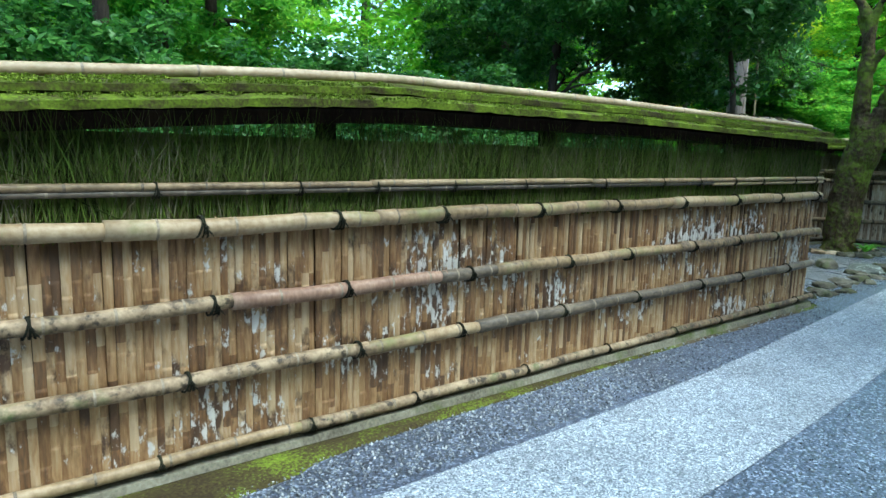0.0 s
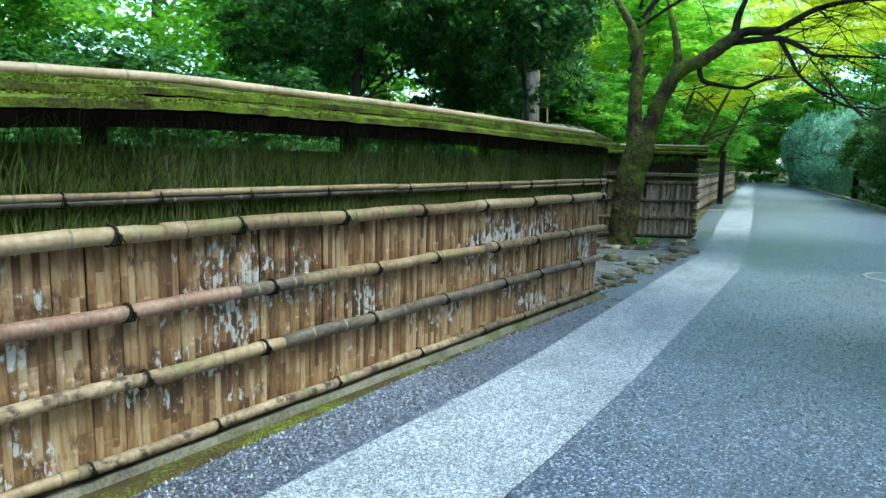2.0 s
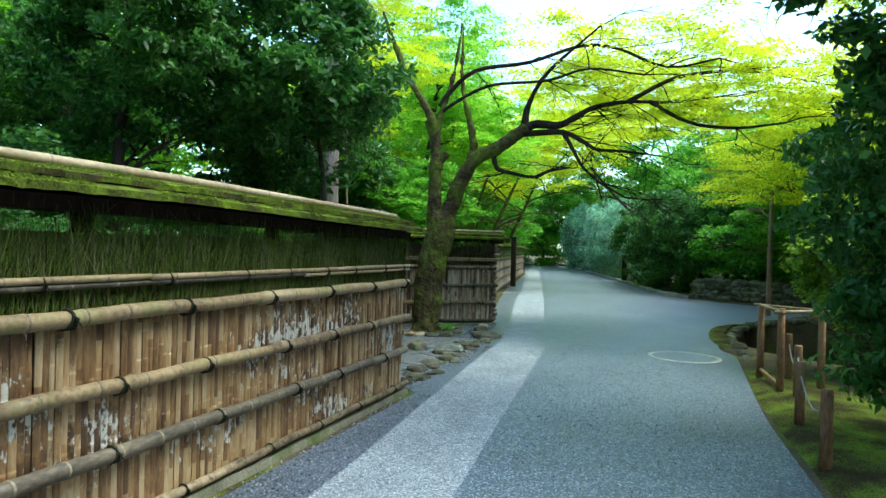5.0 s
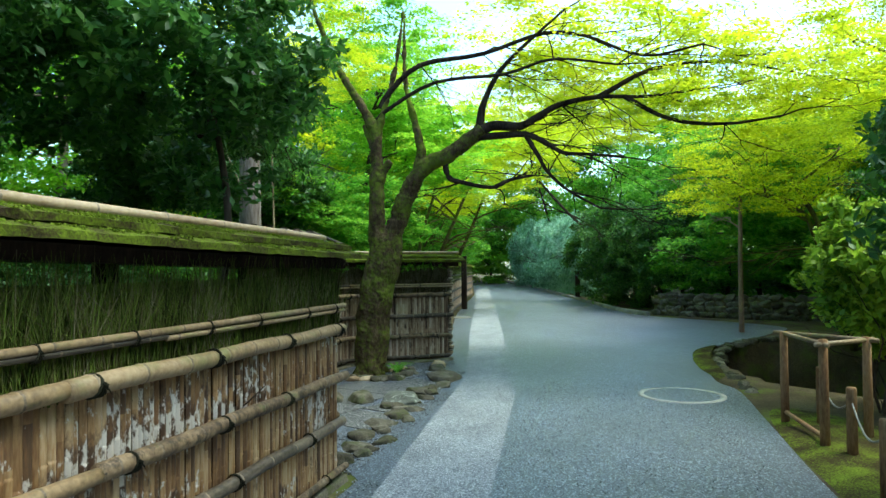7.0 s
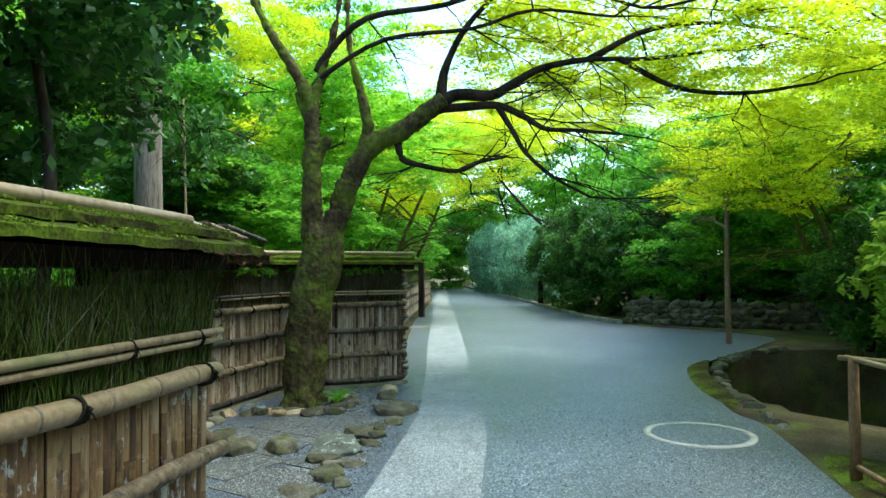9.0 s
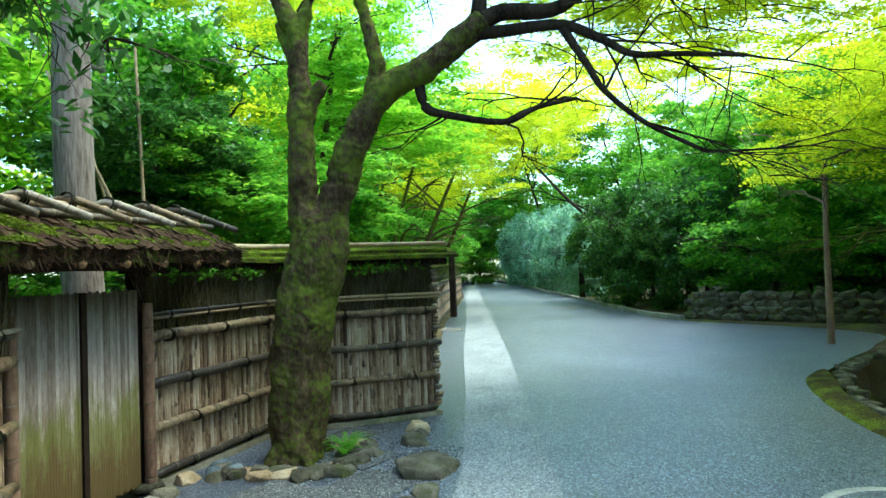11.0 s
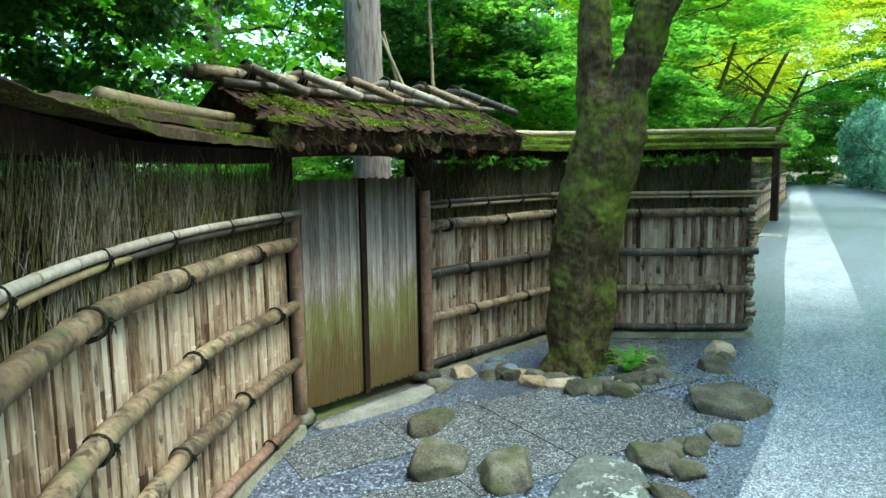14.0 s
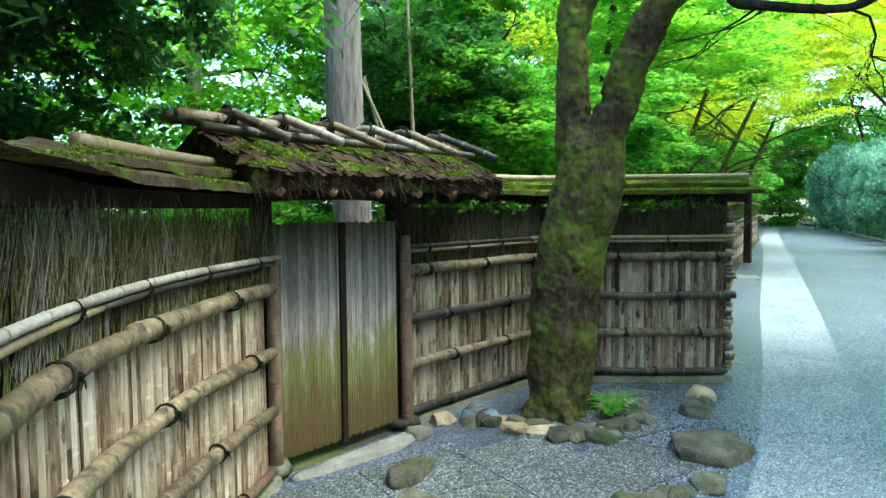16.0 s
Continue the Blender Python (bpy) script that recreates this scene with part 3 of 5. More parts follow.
# ---- ground, road, paving ----
STRIP_L = smooth_line([(-14, 1.7), (-6, 1.78), (1.6, 1.87), (4.8, 1.95), (8.0, 2.24), (10.8, 2.5), (13.4, 2.72), (14.3, 2.88), (17.2, 3.42), (21.6, 4.33), (26.7, 5.3), (35.0, 6.9), (52, 10.3), (75, 14.6), (95, 19.5)], 6)
STRIP_R = smooth_line([(-14, 0.7), (-6, 0.78), (1.6, 0.86), (4.5, 0.98), (8.1, 1.3), (10.7, 1.55), (12.6, 1.74), (14.4, 2.07), (16.1, 2.38), (21.8, 3.42), (28.5, 4.7), (35.2, 6.0), (52, 9.3), (75, 13.6), (95, 18.5)], 6)
ROAD_R = smooth_line([(-14, -2.0), (-6, -1.75), (1, -1.6), (5.4, -1.5), (8.7, -1.38), (11.3, -1.42), (13.4, -1.45), (14.3, -1.25), (16.3, -1.35), (18.6, -1.7), (20.5, -2.65), (22.3, -3.7), (25, -4.45), (28.9, -0.85), (31.6, 0.15), (37.3, 1.5), (52.5, 4.9),
                      (68, 8.4), (84, 13)], 6)
PIT = (17.4, -4.3, 4.1, 2.55)


def pit_depth(x, y):
    cx, cy, a, b = PIT
    q = (abs((x - cx) / a)) ** 2.6 + (abs((y - cy) / b)) ** 2.6
    return -1.7 * min(1.0, max(0.0, (1.06 - q) / 0.10))


def build_ground():
    xs = [-900, -300, -90, -40] + [-20 + 0.5 * i for i in range(60)] + [10 + 0.2 * i for i in range(75)] + [25 + 1.0 * i for i in range(40)] + [90, 300, 900]
    ys = [-900, -300, -90, -40, -20] + [-12 + 0.2 * i for i in range(60)] + [0.5 * i for i in range(41)] + [40, 90, 300, 900]
    g = Geo()
    vs = []
    for x in xs:
        for y in ys:
            z = pit_depth(x, y) if abs(x) < 60 and abs(y) < 30 else 0.0
            off = 1.0 if (y < -3.2 or y > 6.5) else 0.0
            z -= off * 0.06 * abs(noise.noise(Vector((x * 0.6, y * 0.6, 0)))) * (abs(x) < 100)
            vs.append((x, y, z - 0.012))
    ny = len(ys)
    g.add(vs, [(i * ny + j, (i + 1) * ny + j, (i + 1) * ny + j + 1, i * ny + j + 1) for i in range(len(xs) - 1) for j in range(ny - 1)])
    return tagged(g.make("ground", EARTH), "damp brown earth with moss and leaf litter", "ground", kind="structure")


build_ground()


def ribbon(name, left, right, z, mat, label, category, n=260, lumps=0.0, cross=6):
    """A sheet between two plan lines."""
    A, B = Line(left), Line(right)
    g = Geo()
    vs = []
    for i in range(n + 1):
        a, b = A.at(A.length * i / n), B.at(B.length * i / n)
        for k in range(cross + 1):
            p = a.lerp(b, k / cross)
            vs.append((p.x, p.y, z + lumps * noise.noise(p * 0.5)))
    c = cross + 1
    g.add(vs, [(i * c + k, i * c + k + 1, (i + 1) * c + k + 1, (i + 1) * c + k) for i in range(n) for k in range(cross)])
    return tagged(g.make(name, mat), label, category, kind="structure")


ROAD_L = [(-14, 2.5), (0, 2.52), (8.3, 2.5), (8.6, 2.75), (9.3, 3.4), (9.9, 4.3), (10.9, 5.05), (11.5, 5.33), (12.7, 5.3), (14.6, 5.1), (15.6, 3.6), (16.3, 3.75), (24, 5.4), (29.4, 6.5), (48, 9.6), (64, 13), (93, 20)]


def build_road():
    pts = ROAD_L + [(p[0], p[1]) for p in reversed(ROAD_R)]
    bm = bmesh.new()
    bm.faces.new([bm.verts.new((x, y, 0.0)) for x, y in pts])
    bmesh.ops.triangulate(bm, faces=bm.faces[:])
    me = bpy.data.meshes.new("road")
    bm.to_mesh(me)
    bm.free()
    me.materials.append(ROADM)
    return tagged(new("road", me), "dark grey road of fine exposed gravel", "road", kind="structure")


build_road()
ribbon("pavement", STRIP_L, STRIP_R, 0.006, STRIPM, "pale washed-aggregate paving strip along the road", "pavement", 300)

# pale joint line across the far road
jl = Line([(37.0, 6.4), (35.2, 1.2)])
g = Geo()
g.add([jl.at(jl.length * q / 12, o1, 0.012) for q in range(13) for o1 in (-0.06, 0.06)], [(2 * q, 2 * q + 2, 2 * q + 3, 2 * q + 1) for q in range(12)])
tagged(g.make("joint_line", RING), "thin pale joint line across the road", "road marking", kind="structure")

# ---- bamboo fences ----
FENCES = []
front_line = Line([(-4, 2.68), (0, 2.68), (8.25, 2.68)])
front_line.sag = ((3.6, 4.3, 5.3, 6.3, 8.5, 12.3), (-0.17, -0.125, -0.05, 0.0, 0.0, -0.05))
bamboo_fence("brown split-bamboo fence with lichen and a mossy roof, along the road", front_line, [SLAT],
             [[(5.6, POLE), (9.0, POLE_GREY), (20, POLE_GREY)], [(3.0, POLE_DARK), (5.95, POLE_GREY), (6.95, POLE), (20, POLE_DARK)], [(5.2, POLE_GREY), (6.6, POLE_RED), (7.1, POLE_DARK), (9.4, POLE), (20, POLE_GREY)],
              [(4.6, POLE), (6.1, POLE), (9.2, POLE), (20, POLE)]], 2.145, (0, 0.28), brush_top=1.92)
recess_line = Line(smooth_line([(8.42, 2.85), (8.75, 3.2), (9.02, 3.57), (9.4, 4.0), (9.95, 4.5), (10.55, 4.9), (11.25, 5.28)], 4))
recess_line.eave, recess_line.level = 1.975, ((1.35, 1.9), (0.9, 0.0))
bamboo_fence("curved weathered bamboo fence beside the garden gate", recess_line, [SLAT_GREY], [[POLE_RED], [POLE_GREY, POLE], [POLE_GREY], [POLE_GREY]], 2.1, (0.1, 0.0), density=1250, thin_mat=POLE_PALE, twig=TWIG_BROWN, brush_top=1.87, ridge_from=2.15, cap_mat=CAP_WORN)
back_line = Line([(12.78, 5.36), (13.7, 5.3), (14.72, 5.2), (14.85, 5.02), (15.85, 3.52)])
bamboo_fence("weathered grey-brown bamboo fence behind the maple", back_line, [SLAT_GREY], [[POLE_DARK, POLE_GREY], [POLE_GREY], [POLE_GREY, POLE_DARK], [POLE_GREY]], 2.13, (0.0, 0.3), density=1050, twig=TWIG_BROWN)
far_line = Line([(21.0, 5.15), (25.0, 5.95), (29.4, 6.75), (38, 8.15), (48.7, 9.9)])


def simple_fence():
    f = thing("bamboo_fence", "distant dark bamboo fence with a mossy roof along the road", "fence", group="bamboo fences")
    me = slat_mesh("slat", SLAT_GREY, 1.27, 0.098, (0.3, 0.7, 1.1))
    s = 0.05
    while s < far_line.length:
        share("slat", me, Matrix.Translation(far_line.at(s, 0, 0.09)) @ Matrix.Rotation(far_line.heading(s), 4, "Z"), f)
        s += 0.1
    for z, r in ((0.11, 0.04), (0.52, 0.045), (0.905, 0.045), (1.32, 0.05), (1.52, 0.025)):
        for a, b in ((0, 7), (7, 14), (14, 21), (21, far_line.length)):
            g = Geo()
            bamboo(g, [far_line.at(a + (b - a) * i / 4, r + 0.02, z) for i in range(5)], r, 0.4, 6)
            g.make("rail", [POLE_DARK, NODE], f)
    roof_strip("backing", far_line, 0, far_line.length, [(-0.02, 1.85), (-0.02, 0.02), (-0.08, 0.02), (-0.08, 1.85)], f, TWIG, 0.004, 0.5)
    roof_strip("cap", far_line, -0.1, far_line.length, slope_prof(0.2, 1.93, -0.2, 2.1, 0.06), f, MOSS, 0.012, 0.2)
    roof_strip("rear_cap", far_line, -0.1, far_line.length, slope_prof(-0.5, 1.93, -0.2, 2.1, 0.06), f, MOSS, 0.012, 0.4)


simple_fence()

# ---- garden gate ----


GATE = []


def garden_gate():
    gt = thing("garden_gate", "closed two-leaf bamboo garden gate under a mossy bark roof", "gate", (0, 0, 0))
    A, B = Vector((11.4, 5.42, 0)), Vector((12.7, 5.33, 0))
    ln = Line([(A.x, A.y), (B.x, B.y)])
    W = ln.length
    for s in (0.0, W):
        g = Geo()
        g.box((0.11, 0.11, 2.0), Matrix.Translation(ln.at(s, -0.06, 1.0)) @ Matrix.Rotation(ln.heading(0), 4, "Z"))
        g.make("post", DARKWOOD, gt, smooth=False)
        g = Geo()
        bamboo(g, [ln.at(s, 0.06, 0.0), ln.at(s, 0.06, 0.8), ln.at(s, 0.06, 1.62)], 0.05, 0.36)
        g.make("bamboo_post", [POLE_RED, NODE], gt, "reddish-brown bamboo pole fixed to the post")
        g = Geo()
        bm_at = ln.at(s, 0.02, 0.03)
        g.tube([bm_at, bm_at + Vector((0, 0, 0.06))], [0.13, 0.1], 12, wob=0.3)
        g.make("post_stone", ROCK, gt)
    for k in range(2):
        s0, s1 = (0.07, W / 2 - 0.02) if k == 0 else (W / 2 + 0.02, W - 0.07)
        d = new("gate_leaf")
        d.parent = gt
        me = slat_mesh("slat", GATE_SLAT, 1.66, 0.0225, ())
        n = int((s1 - s0) / 0.0255)
        for i in range(n + 1):
            s = s0 + (s1 - s0) * i / n
            z = 0.08 + rnd.uniform(-0.012, 0.0) + (0.012 if i % 3 == 0 else 0)
            share("slat", me, Matrix.Translation(ln.at(s, 0.0, z)) @ Matrix.Rotation(ln.heading(s), 4, "Z"), d)
        g = Geo()
        g.box((s1 - s0, 0.02, 1.6), Matrix.Translation(ln.at((s0 + s1) / 2, -0.025, 0.86)) @ Matrix.Rotation(ln.heading(0), 4, "Z"))
        g.make("leaf_backing", DARKWOOD, d, smooth=False)
    g = Geo()
    g.box((0.05, 0.035, 1.68), Matrix.Translation(ln.at(W / 2, 0.02, 0.9)) @ Matrix.Rotation(ln.heading(0), 4, "Z"))
    g.make("meeting_stile", DARKWOOD, gt, smooth=False)
    g = Geo()
    g.tube([ln.at(-0.35 + (W + 0.7) * i / 10, -0.02, 1.93 + 0.04 * math.sin(math.pi * i / 10)) for i in range(11)], 0.06, 8)
    g.make("lintel", DARKWOOD, gt)
    # roof: ridge along the gate, front slope down to the eave
    x0, x1 = -0.5, W + 0.6
    rg, ez, eo = 2.34, 2.06, 0.62
    for nm, sg in (("front_slope", 1), ("rear_slope", -1)):
        roof_strip(nm, ln, x0, x1, [(sg * eo * i / 8, rg - (rg - ez) * (i / 8) ** 0.9) for i in range(9)] + [(sg * eo * (1 - i / 4) * 0.96, ez + (rg - ez) * (i / 4) - 0.11) for i in range(5)], gt, BARK_ROOF, 0.014, 0.04,
                   "bark thatch with moss and fallen twigs")
    g = Geo()
    for row in range(6):
        for k in range(60):
            s = x0 + (x1 - x0) * (k + rnd.random()) / 60
            o = 0.08 + 0.105 * row + rnd.uniform(-0.03, 0.03)
            p = ln.at(s, o, rg - (rg - ez) * (o / eo) + 0.012 + rnd.uniform(0, 0.014))
            m = Matrix.Translation(p) @ Matrix.Rotation(ln.heading(s), 4, "Z") @ Euler((0.46 + rnd.gauss(0, 0.1), rnd.gauss(0, 0.1), rnd.gauss(0, 0.3))).to_matrix().to_4x4()
            g.box((rnd.uniform(0.025, 0.09), rnd.uniform(0.08, 0.18), 0.006), m)
    tagged(g.make("bark_layer", BARK_ROOF, gt, "", False), "ragged strips of cedar bark", kind="stuff")
    g = Geo()
    for k in range(260):
        s = x0 + (x1 - x0) * rnd.random()
        p = ln.at(s, eo + rnd.uniform(-0.05, 0.03), ez + rnd.uniform(-0.1, 0.01))
        e = p + Vector((rnd.gauss(0, 0.03), rnd.gauss(0, 0.03) - 0.02, -rnd.uniform(0.01, 0.09)))
        g.tube([p, e], [0.004, 0.002], 4, False)
    tagged(g.make("eave_litter", BARK_ROOF, gt), "dead twigs hanging at the eave", kind="stuff")
    for i in range(6):
        s = x0 + 0.2 + (x1 - x0 - 0.4) * i / 5
        g = Geo()
        g.tube([ln.at(s, 0.6, ez - 0.12), ln.at(s, 0, rg - 0.15), ln.at(s, -0.6, ez - 0.12)], 0.03, 8)
        g.make("rafter", STAKE, gt)
    for o, z in ((0.42, ez - 0.05), (-0.42, ez - 0.05), (0.0, rg - 0.16)):
        g = Geo()
        g.tube([ln.at(x0 + 0.05, o, z), ln.at(x1 - 0.05, o, z)], 0.04, 8)
        g.make("purlin", DARKWOOD, gt)
    for o, z, r in ((0.05, rg + 0.075, 0.048), (-0.07, rg + 0.07, 0.045), (0.17, rg + 0.0, 0.035)):
        g = Geo()
        bamboo(g, [ln.at(x0 - 0.14 + (0.1 if r < 0.04 else 0), o, z), ln.at(W / 2, o, z - 0.02), ln.at(x1 + 0.1, o, z - 0.03)], r * 0.85, 0.42)
        g.make("ridge_pole", [POLE_DARK if r < 0.04 else POLE_GREY, NODE], gt)
    for i in range(6):
        s = x0 + 0.2 + 0.4 * i
        g = Geo()
        bamboo(g, [ln.at(s - 0.05, -0.2, rg + 0.05), ln.at(s, 0.06, rg + 0.13), ln.at(s + 0.12, 0.52 + 0.03 * (i % 2), rg - 0.07)], 0.033, 0.22)
        g.make("weight_pole", [(POLE_DARK, POLE_PALE, POLE_GREY, POLE_PALE, POLE_GREY, POLE_DARK)[i], NODE], gt, "bamboo pole holding down the bark")
        m = Matrix.Translation(ln.at(s, 0.05, rg + 0.1)) @ Matrix.Rotation(ln.heading(0), 4, "Z") @ Matrix.Diagonal((0.07, 0.07, 0.06, 1))
        share("tie", TIE, m, gt)
    GATE.append((ln, x0, x1, rg, ez, eo, gt))
    return gt


def gate_slat_mat():
    """Silvery slats with green and brown stain in the lower half."""
    m, nt, b = base_mat("stained gate slats", 0.85, spec=0.08)
    n1 = noise_node(nt, 26, 6, (1, 1, 0.18), "Piece", 0.75)
    off = nt.nodes.new("ShaderNodeMath")
    off.operation = "MULTIPLY_ADD"
    nt.links.new(nt.nodes.new("ShaderNodeObjectInfo").outputs["Random"], off.inputs[0])
    off.inputs[1].default_value = 0.4
    nt.links.new(n1.outputs[0], off.inputs[2])
    r = ramp_node(nt, [(0.3, (0.095, 0.068, 0.052)), (0.65, (0.33, 0.26, 0.212)), (1.0, (0.6, 0.51, 0.44))])
    nt.links.new(off.outputs[0], r.inputs[0])
    co = nt.nodes.new("ShaderNodeTexCoord")
    sep = nt.nodes.new("ShaderNodeSeparateXYZ")
    nt.links.new(co.outputs["Object"], sep.inputs[0])
    n2 = noise_node(nt, 7.0, 6, (1, 1, 0.22), "World", 0.8)
    mm = nt.nodes.new("ShaderNodeMath")
    mm.operation = "MULTIPLY_ADD"
    nt.links.new(n2.outputs[0], mm.inputs[0])
    mm.inputs[1].default_value = -1.35
    nt.links.new(sep.outputs["Z"], mm.inputs[2])
    g1 = ramp_node(nt, [(0.0, (0.8, 0.8, 0.8)), (0.24, (0.0, 0.0, 0.0))])
    nt.links.new(mm.outputs[0], g1.inputs[0])
    col = mix_col(nt, g1.outputs[0], r.outputs[0], (0.15, 0.15, 0.024))
    mm2 = nt.nodes.new("ShaderNodeMath")
    mm2.operation = "ADD"
    nt.links.new(mm.outputs[0], mm2.inputs[0])
    mm2.inputs[1].default_value = 0.38
    g2 = ramp_node(nt, [(0.0, (0.85, 0.85, 0.85)), (0.3, (0.0, 0.0, 0.0))])
    nt.links.new(mm2.outputs[0], g2.inputs[0])
    col = mix_col(nt, g2.outputs[0], col, (0.115, 0.07, 0.03))
    nt.links.new(col, b.inputs["Base Color"])
    bump(nt, b, n1.outputs[0], 0.3, 0.005)
    return m


GATE_SLAT = gate_slat_mat()
garden_gate()


# cut twig ends bound up the end of the fence behind the maple
def end_bundle():
    t = thing("fence_end", "stacked cut brushwood ends closing the fence end", "fence")
    for i in range(44):
        z = 0.12 + i * 0.039
        p = back_line.at(back_line.length + 0.035, rnd.uniform(-0.05, 0.07), z)
        d = back_line.dirn(back_line.length)
        g = Geo()
        r = rnd.uniform(0.018, 0.032)
        g.tube([p - d * 0.06, p + d * rnd.uniform(0.0, 0.045)], [r, r * 0.95], 7)
        g.make("cut_end", rnd.choice([NODE, POLE_GREY, SLAT_GREY]), t)


end_bundle()


def gravel(name, label, boxes, n, mat, lo, hi):
    """Loose pebbles lying on the ground, within plan boxes."""
    g = Geo()
    for k in range(n):
        x0, x1, y0, y1 = boxes[k % len(boxes)]
        c = Vector((rnd.uniform(x0, x1), rnd.uniform(y0, y1), 0.003))
        r = rnd.uniform(lo, hi)
        q = Euler((rnd.uniform(0, 6), rnd.uniform(0, 6), rnd.uniform(0, 6))).to_matrix()
        g.add([c + q @ (Vector(p) * r * rnd.uniform(0.7, 1.2)) for p in ((1, 0, 0), (-1, 0, 0), (0, 1, 0), (0, -1, 0), (0, 0, 0.8), (0, 0, -0.8))],
              [(0, 2, 4), (2, 1, 4), (1, 3, 4), (3, 0, 4), (2, 0, 5), (1, 2, 5), (3, 1, 5), (0, 3, 5)])
    return tagged(g.make(name, mat), label, "gravel", kind="stuff")


PEBBLE = streaky("grey pebbles", [(0.1, (0.06, 0.06, 0.065)), (0.5, (0.16, 0.165, 0.17)), (0.95, (0.5, 0.5, 0.48))], 8, (1, 1, 1), 60, 0.85, rand=0.8, rand_from="island")
gravel("gravel", "loose grey pebbles along the fence foot", [(0.0, 8.3, 1.95, 2.55), (0.8, 4.5, 1.95, 2.5), (8.4, 12.5, 2.6, 3.3)], 6500, PEBBLE, 0.005, 0.012)
gravel("gravel", "loose grey pebbles round the stepping stones", [(10.6, 12.6, 3.0, 4.9), (12.2, 14.4, 2.85, 3.5), (12.6, 15.4, 3.3, 4.4)], 5000, PEBBLE, 0.005, 0.013)
gravel("gravel", "fine dark road gravel scattered on the surface", [(2.0, 8.0, -1.2, 0.9), (7.5, 14.0, -1.0, 1.4)], 6000, PEBBLE, 0.004, 0.008)

# ---- trees and plants ----


def leaf_mesh(name, centres, radii, per, size, mat, flat=0.35, tilt=0.5, seed=1, long=1.7, droop=0.0):
    """Many small folded leaves in clumps. centres (n,3), radii (n,): clump places and sizes; flat: clump height over width."""
    rg = np.random.RandomState(seed)
    C = np.asarray(centres, float)
    R = np.asarray(radii, float)
    n = len(C) * per
    idx = np.repeat(np.arange(len(C)), per)
    d = rg.normal(size=(n, 3))
    d /= np.linalg.norm(d, axis=1, keepdims=True)
    d *= (rg.uniform(0, 1, (n, 1)) ** 0.5)
    d[:, 2] *= flat
    P = C[idx] + d * R[idx][:, None]
    P[:, 2] -= droop * (d[:, 0] ** 2 + d[:, 1] ** 2) * R[idx]
    az = rg.uniform(0, 2 * np.pi, n)
    tl = rg.normal(0, tilt, n)
    rl = rg.normal(0, tilt, n)
    u = np.stack([np.cos(az) * np.cos(tl), np.sin(az) * np.cos(tl), np.sin(tl)], 1)
    w = np.stack([-np.sin(az), np.cos(az), np.zeros(n)], 1)
    nrm = np.cross(u, w)
    v = w * np.cos(rl)[:, None] + nrm * np.sin(rl)[:, None]
    up = np.cross(u, v)
    s = (size * rg.uniform(0.6, 1.35, n))[:, None]
    a = P - u * s * long / 2
    b = P + v * s / 2 + up * s * 0.12
    c = P + u * s * long / 2
    e = P - v * s / 2 + up * s * 0.12
    verts = np.stack([a, b, c, e], 1).reshape(-1, 3)
    k = np.arange(n) * 4
    tris = np.stack([k, k + 1, k + 2, k, k + 2, k + 3], 1).reshape(-1)
    me = bpy.data.meshes.new(name)
    me.vertices.add(n * 4)
    me.vertices.foreach_set("co", verts.ravel())
    me.loops.add(n * 6)
    me.loops.foreach_set("vertex_index", tris)
    me.polygons.add(n * 2)
    me.polygons.foreach_set("loop_start", np.arange(n * 2) * 3)
    me.update(calc_edges=True)
    me.materials.append(mat)
    return me


def clumps(n, rx, ry, rz, seed, hollow=0.35, low=-1.0, lump=0.35):
    """Clump centres in an uneven ellipsoid."""
    rg = np.random.RandomState(seed)
    out = []
    while len(out) < n:
        p = rg.uniform(-1, 1, 3)
        r = np.linalg.norm(p)
        if r < 1e-6 or p[2] < low:
            continue
        lim = 0.82 + lump * noise.noise(Vector(p / r) * 1.8 + Vector((seed, 0, 0)))
        if hollow < r < lim:
            out.append(p * (rx, ry, rz))
    return np.array(out)


def limb_tube(geo, pts, r0, r1, seg=8, wob=0.15, power=0.8):
    """A bent tapering limb through points, softened."""
    P = [Vector(p) for p in pts]
    Q = [2 * P[0] - P[1]] + P + [2 * P[-1] - P[-2]]
    out = []
    for i in range(1, len(Q) - 2):
        for k in range(4):
            t = k / 4
            a, b, c, d = Q[i - 1:i + 3]
            out.append(0.5 * ((2 * b) + (c - a) * t + (2 * a - 5 * b + 4 * c - d) * t * t + (3 * b - a - 3 * c + d) * t ** 3))
    out.append(P[-1])
    n = len(out)
    geo.tube(out, [r0 + (r1 - r0) * (i / (n - 1)) ** power for i in range(n)], seg, True, None, wob)


def twigs(geo, start, heading, length, r, depth, rg, droop=0.05):
    """Branching side shoots."""
    p = Vector(start)
    d = Vector(heading).normalized()
    pts = [p.copy()]
    n = 4
    for i in range(n):
        d = (d + Vector((rg.gauss(0, 0.22), rg.gauss(0, 0.22), rg.gauss(0, 0.12) - droop))).normalized()
        p = p + d * (length / n)
        pts.append(p.copy())
        if depth > 0 and i > 0:
            side = (d + Vector((rg.gauss(0, 0.7), rg.gauss(0, 0.7), rg.gauss(0.05, 0.2)))).normalized()
            twigs(geo, p, side, length * 0.6, r * 0.55, depth - 1, rg, droop)
    geo.tube(pts, [r * (1 - 0.75 * i / n) for i in range(n + 1)], 5 if r > 0.015 else 4, False)


